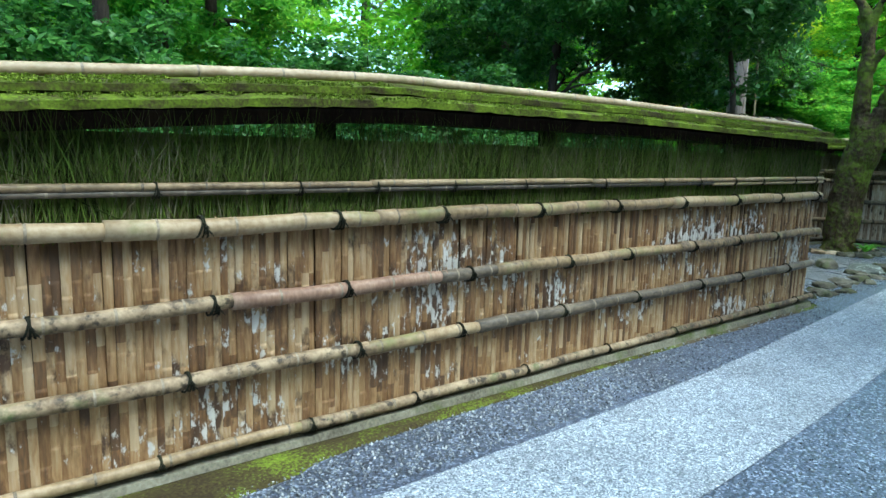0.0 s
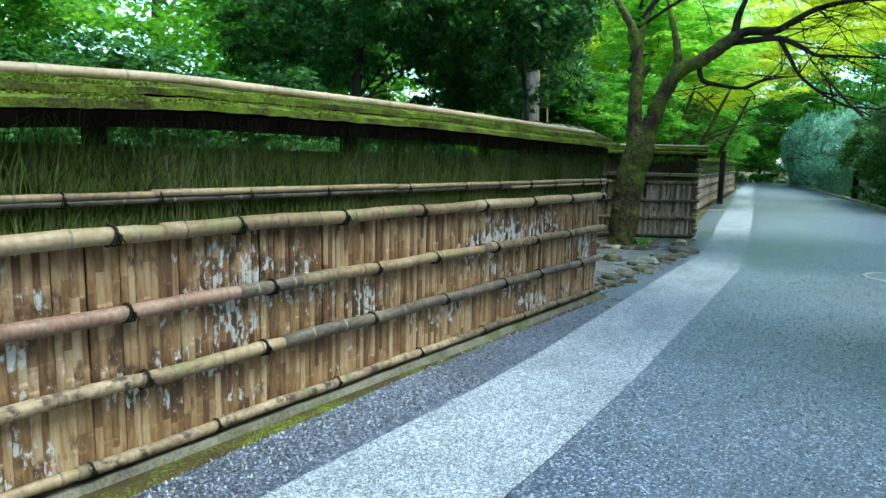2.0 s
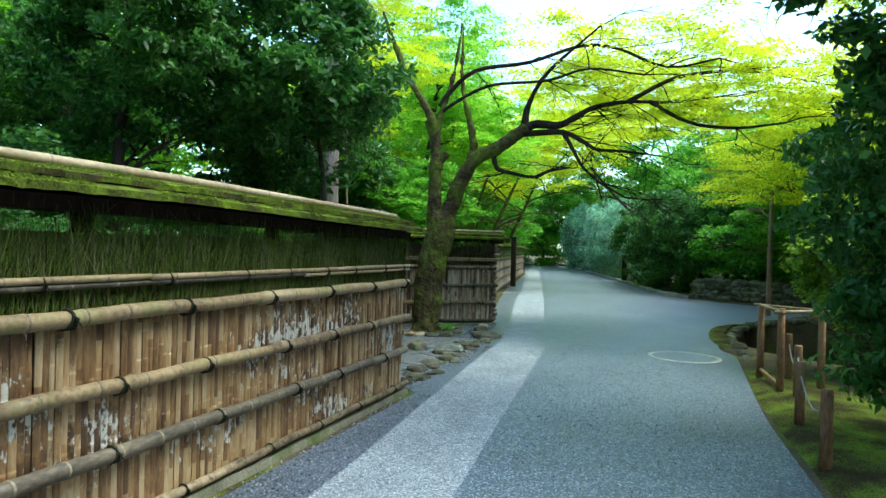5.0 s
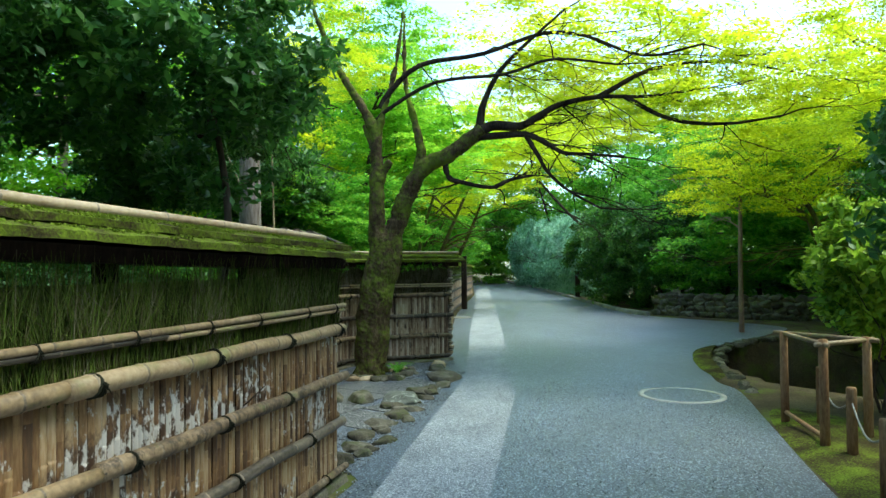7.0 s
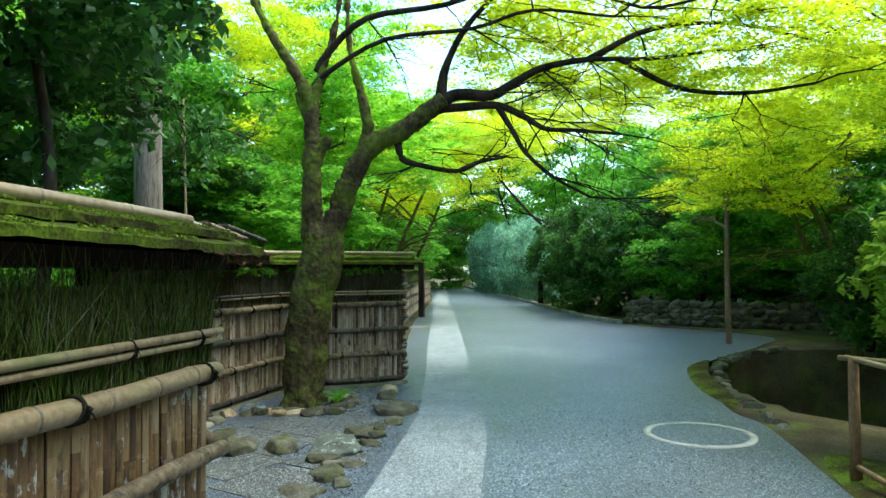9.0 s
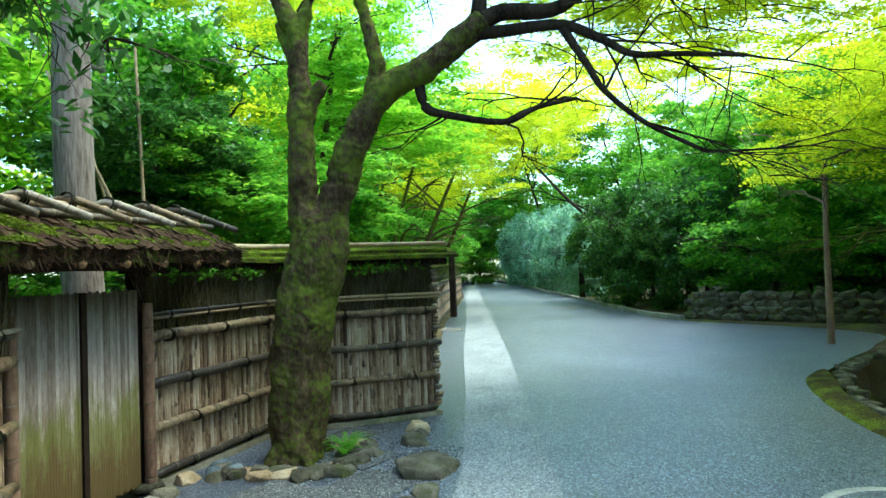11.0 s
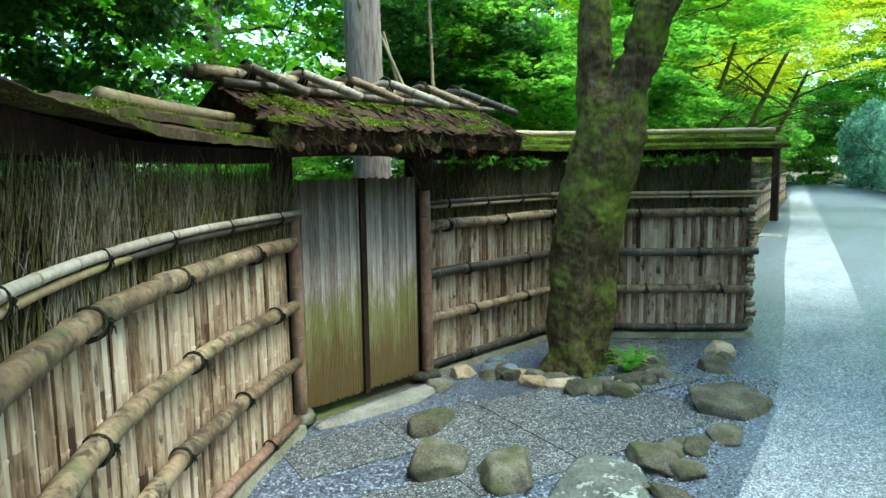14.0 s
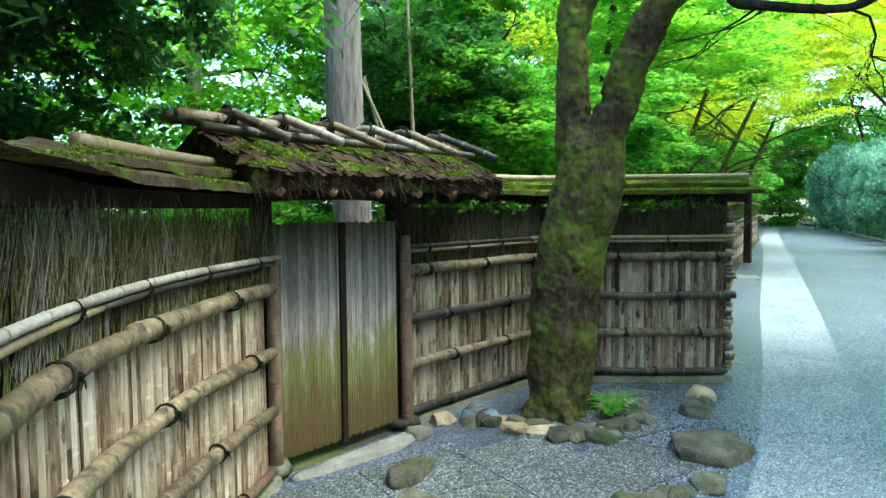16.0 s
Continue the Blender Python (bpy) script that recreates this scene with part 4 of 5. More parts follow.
# leaf masses, built once and shared
MAPLE_CROWN = leaf_mesh("crown", clumps(170, 3.4, 3.4, 1.5, 3, 0.1), np.random.RandomState(1).uniform(0.35, 0.75, 170), 125, 0.055, L_MAPLE, 0.16, 0.3, 2, 1.5, 0.15)
GREEN_CROWN = leaf_mesh("crown", clumps(170, 2.6, 2.6, 2.2, 5, 0.25), np.random.RandomState(2).uniform(0.3, 0.7, 170), 140, 0.07, L_GREEN, 0.3, 0.45, 4, 1.7, 0.2)
FRESH_CROWN = leaf_mesh("crown", clumps(170, 2.6, 2.6, 2.2, 15, 0.15), np.random.RandomState(12).uniform(0.3, 0.7, 170), 110, 0.06, L_FRESH, 0.2, 0.35, 14, 1.6, 0.2)
DARK_CROWN = leaf_mesh("crown", clumps(220, 2.3, 2.3, 2.3, 7, 0.3), np.random.RandomState(3).uniform(0.25, 0.5, 220), 92, 0.075, L_DARK, 0.55, 0.6, 6, 2.0, 0.1)
HEDGE_CROWN = leaf_mesh("crown", clumps(330, 1.6, 1.6, 2.4, 9, 0.4), np.random.RandomState(4).uniform(0.25, 0.5, 330), 90, 0.09, L_BLUE, 0.9, 0.8, 8, 1.8, 0.3)


def tree(name, label, base, top, r, crown, crown_at, scale, turn, bark, bends=None, group="", limbs=5, seed=0, tip=0.35, reach=1.0):
    """A trunk with limbs under a shared leaf mass."""
    rg = random.Random(seed)
    t = thing(name, label, "tree", (base[0], base[1], 0), group)
    b = Vector((0, 0, -0.15))
    tp = Vector((top[0] - base[0], top[1] - base[1], top[2]))
    g = Geo()
    mids = bends or [b.lerp(tp, 0.3) + Vector((rg.gauss(0, 0.08), rg.gauss(0, 0.08), 0)), b.lerp(tp, 0.65) + Vector((rg.gauss(0, 0.12), rg.gauss(0, 0.12), 0))]
    limb_tube(g, [b, *mids, tp], r, r * tip, 10)
    g.make("trunk", bark, t)
    g = Geo()
    for k in range(limbs):
        h = rg.uniform(0.45, 0.95)
        st = b.lerp(tp, h)
        az = k * 2.4 + rg.uniform(-0.5, 0.5)
        twigs(g, st, (math.cos(az), math.sin(az), 0.5), reach * rg.uniform(1.4, 2.2) * (scale[0][0] if isinstance(crown, list) else scale[0]), r * 0.38, 2, rg)
    if limbs:
        tagged(g.make("limb_work", bark, t), kind="stuff")
    for me, at, sc, tn in ([(crown, crown_at, scale, turn)] if not isinstance(crown, list) else list(zip(crown, crown_at, scale, turn))):
        m = Matrix.Translation((at[0] - base[0], at[1] - base[1], at[2])) @ Matrix.Rotation(radians(tn), 4, "Z") @ Matrix.Diagonal((*sc, 1))
        share("crown", me, m, t)
    return t


def roadside_maple():
    """The leaning mossy maple before the gate."""
    t = thing("maple_tree", "mossy leaning maple with bright yellow-green leaves over the road", "tree", (13.8, 4.45, 0))
    o = Vector((13.8, 4.45, 0))

    def L(*pts):
        return [Vector(p) - o for p in pts]

    g = Geo()
    trunk = [(13.79, 4.45, -0.1), (13.79, 4.45, 0.08), (13.8, 4.42, 0.5), (13.82, 4.36, 1.2), (13.86, 4.27, 1.72), (13.89, 4.2, 2.02), (13.9, 4.17, 2.3), (13.9, 4.18, 2.52)]
    g.tube(L(*trunk), [0.33, 0.255, 0.215, 0.212, 0.22, 0.245, 0.205, 0.13], 28, True, None, 0.2)
    # the two stems twist round each other below the fork
    limb_tube(g, L((13.87, 4.33, 0.2), (13.9, 4.27, 1.1), (13.92, 4.13, 1.75), (13.93, 4.06, 2.1), (13.93, 4.02, 2.5), (13.95, 3.92, 2.85), (13.97, 3.68, 3.35), (13.97, 3.4, 3.65), (13.97, 3.05, 3.8), (13.97, 2.75, 3.98), (13.97, 2.45, 4.22)), 0.17, 0.115, 18, 0.14, 1.7)
    limb_tube(g, L((13.75, 4.52, 0.3), (13.76, 4.47, 1.1), (13.8, 4.38, 1.75), (13.83, 4.3, 2.1), (13.84, 4.32, 2.6), (13.83, 4.32, 3.4), (13.82, 4.32, 4.1), (13.78, 4.48, 4.55), (13.6, 4.95, 5.4), (13.4, 5.4, 6.6)), 0.18, 0.03, 16, 0.14, 1.7)
    limb_tube(g, L((13.82, 4.34, 3.95), (13.85, 4.22, 4.5), (13.92, 3.98, 5.4), (13.98, 3.85, 6.4)), 0.1, 0.02, 9, 0.15)
    limb_tube(g, L((13.97, 3.6, 3.45), (13.98, 3.55, 3.95), (13.97, 3.68, 4.5), (14.05, 3.85, 5.2), (14.2, 3.9, 6.4)), 0.12, 0.02, 9, 0.15)
    limb_tube(g, L((13.95, 3.98, 2.6), (13.95, 3.82, 3.1)), 0.15, 0.16, 12, 0.2)
    # stubs of old cuts
    limb_tube(g, L((13.82, 4.3, 3.3), (13.84, 4.2, 3.5), (13.86, 4.08, 3.72)), 0.11, 0.07, 9, 0.3)
    limb_tube(g, L((13.82, 4.3, 3.9), (13.88, 4.48, 4.2), (13.92, 4.56, 4.4)), 0.09, 0.05, 9, 0.25)
    for k, (x, y) in enumerate(((14.12, 4.2), (13.5, 4.65), (14.0, 4.7), (13.55, 4.2))):
        limb_tube(g, L((13.81, 4.42, 0.4), ((x + 13.81) / 2, (y + 4.42) / 2, 0.15), (x, y, -0.03)), 0.14, 0.05, 9, 0.2)
    tr = g.make("trunk", BARK, t)
    rm = tr.modifiers.new("weld", "REMESH")
    rm.mode, rm.voxel_size, rm.use_smooth_shade = "VOXEL", 0.016, True
    sm = tr.modifiers.new("soften", "SMOOTH")
    sm.iterations, sm.factor = 6, 0.6
    tx = bpy.data.textures.new("bark lumps", "CLOUDS")
    tx.noise_scale, tx.noise_depth = 0.22, 4
    dp = tr.modifiers.new("lumps", "DISPLACE")
    dp.texture, dp.strength, dp.mid_level = tx, 0.07, 0.5
    tf = bpy.data.textures.new("bark ridges", "CLOUDS")
    tf.noise_scale, tf.noise_depth = 0.05, 3
    df = tr.modifiers.new("ridges", "DISPLACE")
    df.texture, df.strength, df.mid_level = tf, 0.028, 0.5
    g = Geo()
    rg = random.Random(12)
    arms = [(0.105, [(13.97, 2.5, 4.18), (13.97, 2.25, 4.26), (13.97, 1.8, 4.22), (13.96, 1.5, 4.36), (13.95, 1.12, 4.54), (13.95, 0.5, 4.62), (13.95, -0.25, 4.58), (14.1, -1.2, 4.68)]),
            (0.075, [(13.97, 2.6, 4.08), (14.0, 2.21, 4.09), (14.0, 1.7, 4.08), (14.0, 1.34, 3.9), (14.0, 1.08, 3.74), (14.0, 0.7, 3.7), (14.0, 0.1, 3.62)]),
            (0.045, [(14.0, 1.7, 4.05), (14.0, 1.5, 3.7), (14.0, 1.34, 3.42), (14.0, 1.0, 3.1), (14.0, 0.5, 2.8)]),
            (0.06, [(13.97, 3.12, 3.72), (13.95, 3.05, 3.42), (13.95, 2.85, 3.32), (14.0, 2.3, 3.21), (14.05, 1.98, 3.33), (14.1, 1.6, 3.4)]),
            (0.085, [(13.97, 2.5, 4.2), (13.96, 2.4, 4.7), (13.9, 2.0, 5.3), (13.6, 1.0, 6.0)]),
            (0.05, [(13.95, 0.5, 4.62), (14.6, -0.4, 5.2), (15.2, -1.6, 5.4), (15.8, -2.8, 5.3)]),
            (0.06, [(13.86, 4.25, 4.66), (13.85, 4.1, 4.9), (13.8, 3.5, 5.35), (13.8, 2.4, 5.45), (13.8, 1.4, 5.7), (13.8, 0.7, 5.6), (13.8, -0.2, 5.2), (13.8, -1.1, 5.3)]),
            (0.045, [(13.85, 4.3, 4.45), (13.82, 4.1, 4.62), (13.7, 3.2, 5.0), (13.6, 2.0, 5.02), (13.6, 1.2, 5.2), (13.5, 0.2, 5.0)]),
            (0.045, [(13.95, 0.1, 4.6), (14.0, -0.6, 4.2), (13.9, -1.4, 4.05), (13.8, -2.2, 4.1)])]
    for r0, a in arms:
        limb_tube(g, L(*a), r0, 0.018, 8, 0.12)
        for q in a[2:]:
            for k in range(2):
                twigs(g, Vector(q) - o, (rg.gauss(0.5, 0.6), rg.gauss(-0.8, 0.6), rg.gauss(0.1, 0.3)), rg.uniform(0.7, 1.3) * (0.6 if q[1] > 3 else 1), 0.014, 2, rg)
    tagged(g.make("branch_work", BARK_DARK, t), kind="stuff")
    for at, sc, tn in (((15.4, 0.4, 5.9), (0.95, 1.0, 0.7), 0), ((13.9, 6.3, 7.4), (0.7, 0.7, 0.6), 70), ((17.6, 6.9, 6.8), (0.6, 0.6, 0.5), 25), ((17.6, 0.3, 5.15), (0.8, 0.85, 0.36), 200), ((14.8, -2.4, 4.9), (0.8, 0.8, 0.7), 210)):
        share("crown", MAPLE_CROWN, Matrix.Translation(Vector(at) - o) @ Matrix.Rotation(radians(tn), 4, "Z") @ Matrix.Diagonal((*sc, 1)), t)


roadside_maple()

# other maples along and over the road
tree("maple_tree", "slender maple leaning over the road, bright green", (24.3, 7.0, 0), (23.8, 5.9, 4.4), 0.11, [FRESH_CROWN, FRESH_CROWN], [(23.7, 6.2, 5.6), (26.2, 7.6, 6.4)], [(1.25, 1.25, 0.8), (1.25, 1.25, 0.8)], [30, 120], BARK, group="maples", seed=3, reach=0.45)
tree("maple_tree", "slender maple leaning over the road, bright green", (33, 9.2, 0), (32, 6.5, 5.5), 0.16, [MAPLE_CROWN, MAPLE_CROWN, MAPLE_CROWN], [(32, 6.8, 6.4), (35, 9.5, 6.8), (31.5, 3.4, 7.4)], [(1.2, 1.2, 1.2), (1.2, 1.2, 1.3), (1.05, 1.05, 0.7)], [200, 10, 95], BARK, group="maples", seed=4)
tree("maple_tree", "young maple with layered light green sprays beside the road", (20.5, -5.2, 0), (19.6, -3.6, 4.0), 0.12, [MAPLE_CROWN, MAPLE_CROWN], [(19.3, -2.9, 4.1), (21.0, -5.0, 5.6)], [(0.72, 0.72, 0.85), (0.9, 0.9, 1.0)], [60, 250], BARK, group="maples", seed=5)
tree("maple_tree", "young maple with layered light green sprays beside the road", (25.5, -6.5, 0), (25, -5.0, 4.6), 0.13, [MAPLE_CROWN, MAPLE_CROWN], [(25.6, -4.8, 4.9), (27.5, -7.0, 6.4)], [(0.95, 0.95, 1.1), (1, 1, 1.2)], [100, 330], BARK, group="maples", seed=6)
tree("maple_tree", "tall maple arching over the far road", (44, 11.0, 0), (43, 8.0, 6.0), 0.18, [MAPLE_CROWN, MAPLE_CROWN], [(43, 9.5, 7.2), (46, 12, 7.6)], [(1.4, 1.4, 1.6), (1.4, 1.4, 1.7)], [15, 75], BARK, group="maples", seed=7)
tree("slim_tree", "slim red-brown trunk with green leaves beside the road", (22.75, -3.1, 0), (22.72, -3.13, 5.2), 0.075, GREEN_CROWN, (22.8, -3.6, 4.6), (0.8, 0.75, 0.7), 40, POLE_RED, bends=[Vector((0.0, 0.0, 1.7)), Vector((-0.02, -0.02, 3.4))], group="", limbs=3, seed=8, tip=0.6)

for i, (x, y, z, s, bx, by) in enumerate([(23, 7.5, 8.8, 1.2, 23.5, 9.0), (29.5, 9.5, 9.0, 1.2, 29.5, 9.5), (18.5, -6.5, 8.3, 1.1, 19.5, -7.5), (40, 5.0, 8.4, 1.3, 41, -2.5), (64, -9.0, 15.0, 2.8, 65, -12.0), (68, 1.5, 16.5, 2.7, 70, -3.0), (74, 9.5, 18.0, 3.0, 76, 5.0), (62, 15.0, 14.5, 2.6, 63, 17.5), (60, 21.0, 14.0, 2.6, 61, 22.0), (50, -17.0, 13.0, 2.4, 51, -18.0)]):
    tree("maple_tree", "tall maple whose high bright crown closes over the road", (bx, by, 0), (x, y, z - 0.8), 0.15, FRESH_CROWN if i < 2 else MAPLE_CROWN, (x, y, z), (s, s, s * 1.1), 51 * i, BARK_DARK, group="maples", limbs=5, seed=300 + i)

# dark evergreens behind the front fence
for i, (x, y, h, r, s, ca) in enumerate([(8.55, 4.35, 3.6, 0.075, (0.82, 0.78, 0.8), (8.3, 4.45, 4.2)), (6.2, 5.2, 4.5, 0.1, (0.52, 0.52, 0.62), (6.3, 5.0, 4.0)), 
                                         (-5.5, 7.6, 5, 0.12, (1.1, 1.1, 1.0), (-5.5, 7.4, 4.4)), (8.2, 8.3, 6, 0.14, (0.65, 0.65, 0.6), (8.2, 8.0, 3.9)), (16.0, 7.8, 3.5, 0.13, (0.8, 0.7, 0.5), (16.0, 7.6, 3.6)), (17.5, 8.0, 4.5, 0.13, (0.9, 0.9, 0.62), (17.0, 7.6, 3.1)),
                                         (20.5, 8.4, 4.5, 0.13, (1.1, 0.9, 0.75), (20.0, 7.6, 3.2))]):
    tree("evergreen_tree", "dark glossy evergreen tree behind the fence", (x, y, 0), (x + 0.2, y - 0.1, h), r, [GREEN_CROWN if i in (5, 6) else DARK_CROWN] * (3 if i == 0 else 1), [ca, (10.2, 6.1, 3.3), (10.5, 4.95, 3.75)] if i == 0 else [ca], [s, (0.55, 0.5, 0.5), (0.3, 0.28, 0.24)] if i == 0 else [s],
         [50 * i, 10, 200] if i == 0 else [50 * i], BARK_DARK, group="dark evergreens", limbs=0 if i == 0 else 5, seed=20 + i, reach=0.5)


def overhanging_branch():
    """The evergreen's branch of large leaves hanging over the recess."""
    ev = bpy.data.objects["evergreen_tree"]
    o = Vector((8.55, 4.35, 0))
    g = Geo()
    rg = random.Random(77)
    main = [Vector(p) - o for p in ((8.7, 4.35, 3.2), (9.4, 4.5, 3.7), (10.1, 4.55, 3.75), (10.6, 4.5, 3.55), (11.1, 4.3, 3.3))]
    limb_tube(g, main, 0.03, 0.006, 7, 0.1)
    for q in main[1:]:
        for k in range(4):
            twigs(g, q, (rg.gauss(0.4, 0.5), rg.gauss(-0.1, 0.5), rg.gauss(-0.4, 0.3)), rg.uniform(0.4, 0.75), 0.008, 1, rg, 0.1)
    g.make("branch", BARK_DARK, ev)
    pts = np.array([tuple(q + Vector((rg.gauss(0, 0.22), rg.gauss(0, 0.2), rg.gauss(-0.12, 0.2)))) for q in main[1:] for k in range(13)])
    me = leaf_mesh("leaf_spray", pts, [0.2] * len(pts), 14, 0.045, L_DARK, 0.8, 0.7, 78, 2.3, 0.3)
    ob = new("leaf_spray", me)
    ob.parent = ev
    tagged(ob, "spray of large dark leaves", kind="stuff")


overhanging_branch()
# understorey just behind the fence
for i, (x, y, z, s) in enumerate([(0.4, 4.2, 1.4, 0.5), (3.2, 4.2, 1.35, 0.5), (5.6, 4.2, 1.3, 0.48), (-2.0, 4.4, 1.4, 0.55), (12.0, 7.6, 1.5, 0.55), (15.4, 6.8, 1.6, 0.5), (17.3, 5.9, 1.5, 0.5), (13.9, 8.8, 2.0, 0.7), (-1.5, 9.5, 1.8, 0.8), (1.5, 10.5, 1.8, 0.85), (4.5, 9.8, 1.8, 0.8), (7.5, 10.5, 1.9, 0.85), (11.0, 10.5, 1.9, 0.85), (15.0, 11, 1.9, 0.85), (18.5, 10.5, 1.9, 0.9), (1.8, 4.3, 1.5, 0.5), (4.4, 4.1, 1.4, 0.45), (-0.8, 4.4, 1.5, 0.5), (7.0, 4.2, 1.4, 0.45), (10.3, 6.9, 1.5, 0.45), (-1.4, 5.6, 2.0, 0.7), (1.0, 5.7, 2.1, 0.7), (3.3, 5.5, 2.0, 0.65), (5.3, 5.8, 2.0, 0.65), (7.4, 5.7, 1.9, 0.6)]):
    sh = thing("shrub", "dense dark green shrub behind the fence", "shrub", (x, y, 0), "shrubs behind the fence")
    rg = random.Random(60 + i)
    g = Geo()
    for k in range(5):
        twigs(g, (0, 0, -0.05), (rg.gauss(0, 0.5), rg.gauss(0, 0.5), 1), z * 0.95, 0.02, 1, rg, -0.03)
    tagged(g.make("stem_work", BARK_DARK, sh), kind="stuff")
    share("crown", GREEN_CROWN if i in (4, 5, 6, 7, 12, 13) else DARK_CROWN, Matrix.Translation((0, 0, z)) @ Matrix.Rotation(i * 1.1, 4, "Z") @ Matrix.Diagonal((s, s * 0.8, s * 0.62, 1)), sh)

# cedar behind the gate, and the wood of tall trunks
tree("cedar_tree", "tall straight cedar with pale grey furrowed bark", (13.31, 6.31, 0), (13.25, 6.46, 13.0), 0.2, GREEN_CROWN, (13.1, 6.6, 12.5), (1.1, 1.1, 1.6), 0, BARK_CEDAR, group="tall forest trees", limbs=0, seed=40, tip=0.7)
for i, (x, y, r, cz, s, crown, dk) in enumerate([(1.75, 8.6, 0.12, 9.5, 1.3, 2, 1), (2.75, 9.4, 0.24, 10.5, 1.4, 2, 1), (-2.2, 9.5, 0.15, 4.6, 0.95, 3, 1), (1.0, 12.5, 0.15, 5.0, 1.2, 3, 1), (3.3, 9.3, 0.13, 3.9, 0.8, 0, 1), (9.6, 9.6, 0.13, 4.2, 0.8, 0, 1), (3.4, 14.5, 0.2, 8.0, 1.5, 0, 1), (10.5, 12.5, 0.16, 5.5, 1.6, 3, 0),
                                                 (15.5, 13.0, 0.18, 5.5, 1.6, 3, 0), (19.5, 11.5, 0.17, 6.5, 1.3, 0, 0), (24, 13, 0.2, 5.5, 1.6, 2, 1), (12.0, 19, 0.25, 6.0, 2.2, 3, 0), (0, 19, 0.25, 6, 2.2, 0, 1), (-8, 15, 0.25, 5, 1.8, 2, 1),
                                                 (30, 15, 0.2, 6.5, 2.2, 0, 1), (20, 20, 0.25, 6, 2.4, 3, 0), (6, 24, 0.25, 6, 2.6, 0, 1), (38, 17, 0.25, 7, 2.6, 0, 1)]):
    tree("forest_tree", "tall woodland tree with a straight trunk and high green crown", (x, y, 0), (x + 0.3, y, cz + 2), r, (GREEN_CROWN, DARK_CROWN, MAPLE_CROWN, FRESH_CROWN)[crown], (x, y, cz), (s, s, s * 1.15), 37 * i, BARK_DARK if dk else BARK_CEDAR,
         group="tall forest trees", limbs=4, seed=70 + i, tip=0.5)

# right-hand side: hedge, dark evergreens, far blue-green hedge
for i, (x, y, z, s) in enumerate([(18.3, -5.0, 1.7, (0.75, 0.6, 0.6)), (15.3, -5.2, 1.7, (0.75, 0.6, 0.6)), (21.5, -5.8, 1.7, (0.75, 0.6, 0.6)), (30.5, -4.0, 2.6, (1.25, 1.25, 1.25)), (29.5, -7.5, 2.8, (1.4, 1.4, 1.3)), (33.0, -1.6, 2.6, (1.2, 1.2, 1.25)), (36.5, -0.6, 2.6, (1.2, 1.2, 1.25)), (26.5, -8.6, 2.6, (1.3, 1.3, 1.3)), (22.5, -8.4, 2.4, (1.4, 1.2, 1.2)),
                                  (18.0, -8.2, 2.4, (1.4, 1.1, 1.2)), (14.5, -8.0, 2.4, (1.4, 1.1, 1.2)), (32.5, -5.5, 5.5, (1.6, 1.6, 1.3)), (27.5, -10.5, 6.0, (1.8, 1.6, 1.4)), (20.5, -10.5, 5.8, (1.8, 1.6, 1.4)), (38, -3, 5.5, (1.6, 1.6, 1.4)), (13.5, -10.5, 5.4, (1.8, 1.6, 1.4)),
                                  (24.3, -7.0, 1.6, (0.9, 0.7, 0.7)), (20.6, -7.0, 1.2, (1.0, 0.6, 0.7)), (40.5, 0.3, 2.8, (1.2, 1.2, 1.3)), (31.5, -7.5, 1.3, (1.1, 1.1, 0.7)), (34.5, -8.5, 1.3, (1.1, 1.1, 0.7)), (28.8, -9.8, 1.3, (1.1, 1.1, 0.7)), (37.0, -5.5, 1.4, (1.1, 1.1, 0.7))]):
    tree("evergreen_tree", "dense dark evergreen beside the road", (x, y, 0), (x, y, z), 0.12, GREEN_CROWN if z > 5 or i in (3, 4, 7) else DARK_CROWN, (x, y, z), s, 67 * i, BARK_DARK, group="dark evergreens", limbs=2, seed=110 + i)
for i, (x, y, z, s) in enumerate([(46, 1.8, 2.4, 1.1), (50, 3.0, 2.6, 1.2), (54, 4.0, 2.6, 1.25), (58, 5.0, 2.8, 1.35), (63, 6.2, 2.8, 1.4), (69, 8.0, 3.0, 1.5)]):
    tree("hedge_tree", "tall pale blue-green hanging hedge tree by the far kerb", (x, y, 0), (x, y, z), 0.12, HEDGE_CROWN, (x, y, z), (s, s, s * 1.15), 47 * i, BARK_DARK, group="pale hedge trees", limbs=2, seed=140 + i)
for i, (x, y, z, s) in enumerate([(78, 14, 4.5, 2.6), (84, 20, 5, 3), (70, 20, 5, 3), (90, 10, 6, 3.2), (76, 26, 6, 3), (60, 16, 4.5, 2.2), (52, 13.6, 4.2, 1.9), (95, 22, 7, 3.6), (45, 17, 6, 2.6), (60, -13, 6, 3.2), (78, -4, 7, 3.4), (46, -12, 6, 2.8), (66, -1.0, 8, 3.0), (57, -6.0, 7.5, 2.8), (84, 8, 10, 3.6)]):
    tree("far_tree", "green tree closing the far end of the road", (x, y, 0), (x, y, z), 0.2, GREEN_CROWN, (x, y, z), (s, s, s), 27 * i, BARK_DARK, group="far trees", limbs=2, seed=170 + i)

# clipped bush and dark tree by the near right verge
BUSH = leaf_mesh("crown", clumps(230, 0.95, 0.95, 0.85, 31, 0.45), np.random.RandomState(9).uniform(0.1, 0.22, 230), 55, 0.052, L_BUSH, 0.7, 0.6, 33, 2.2, 0.0)


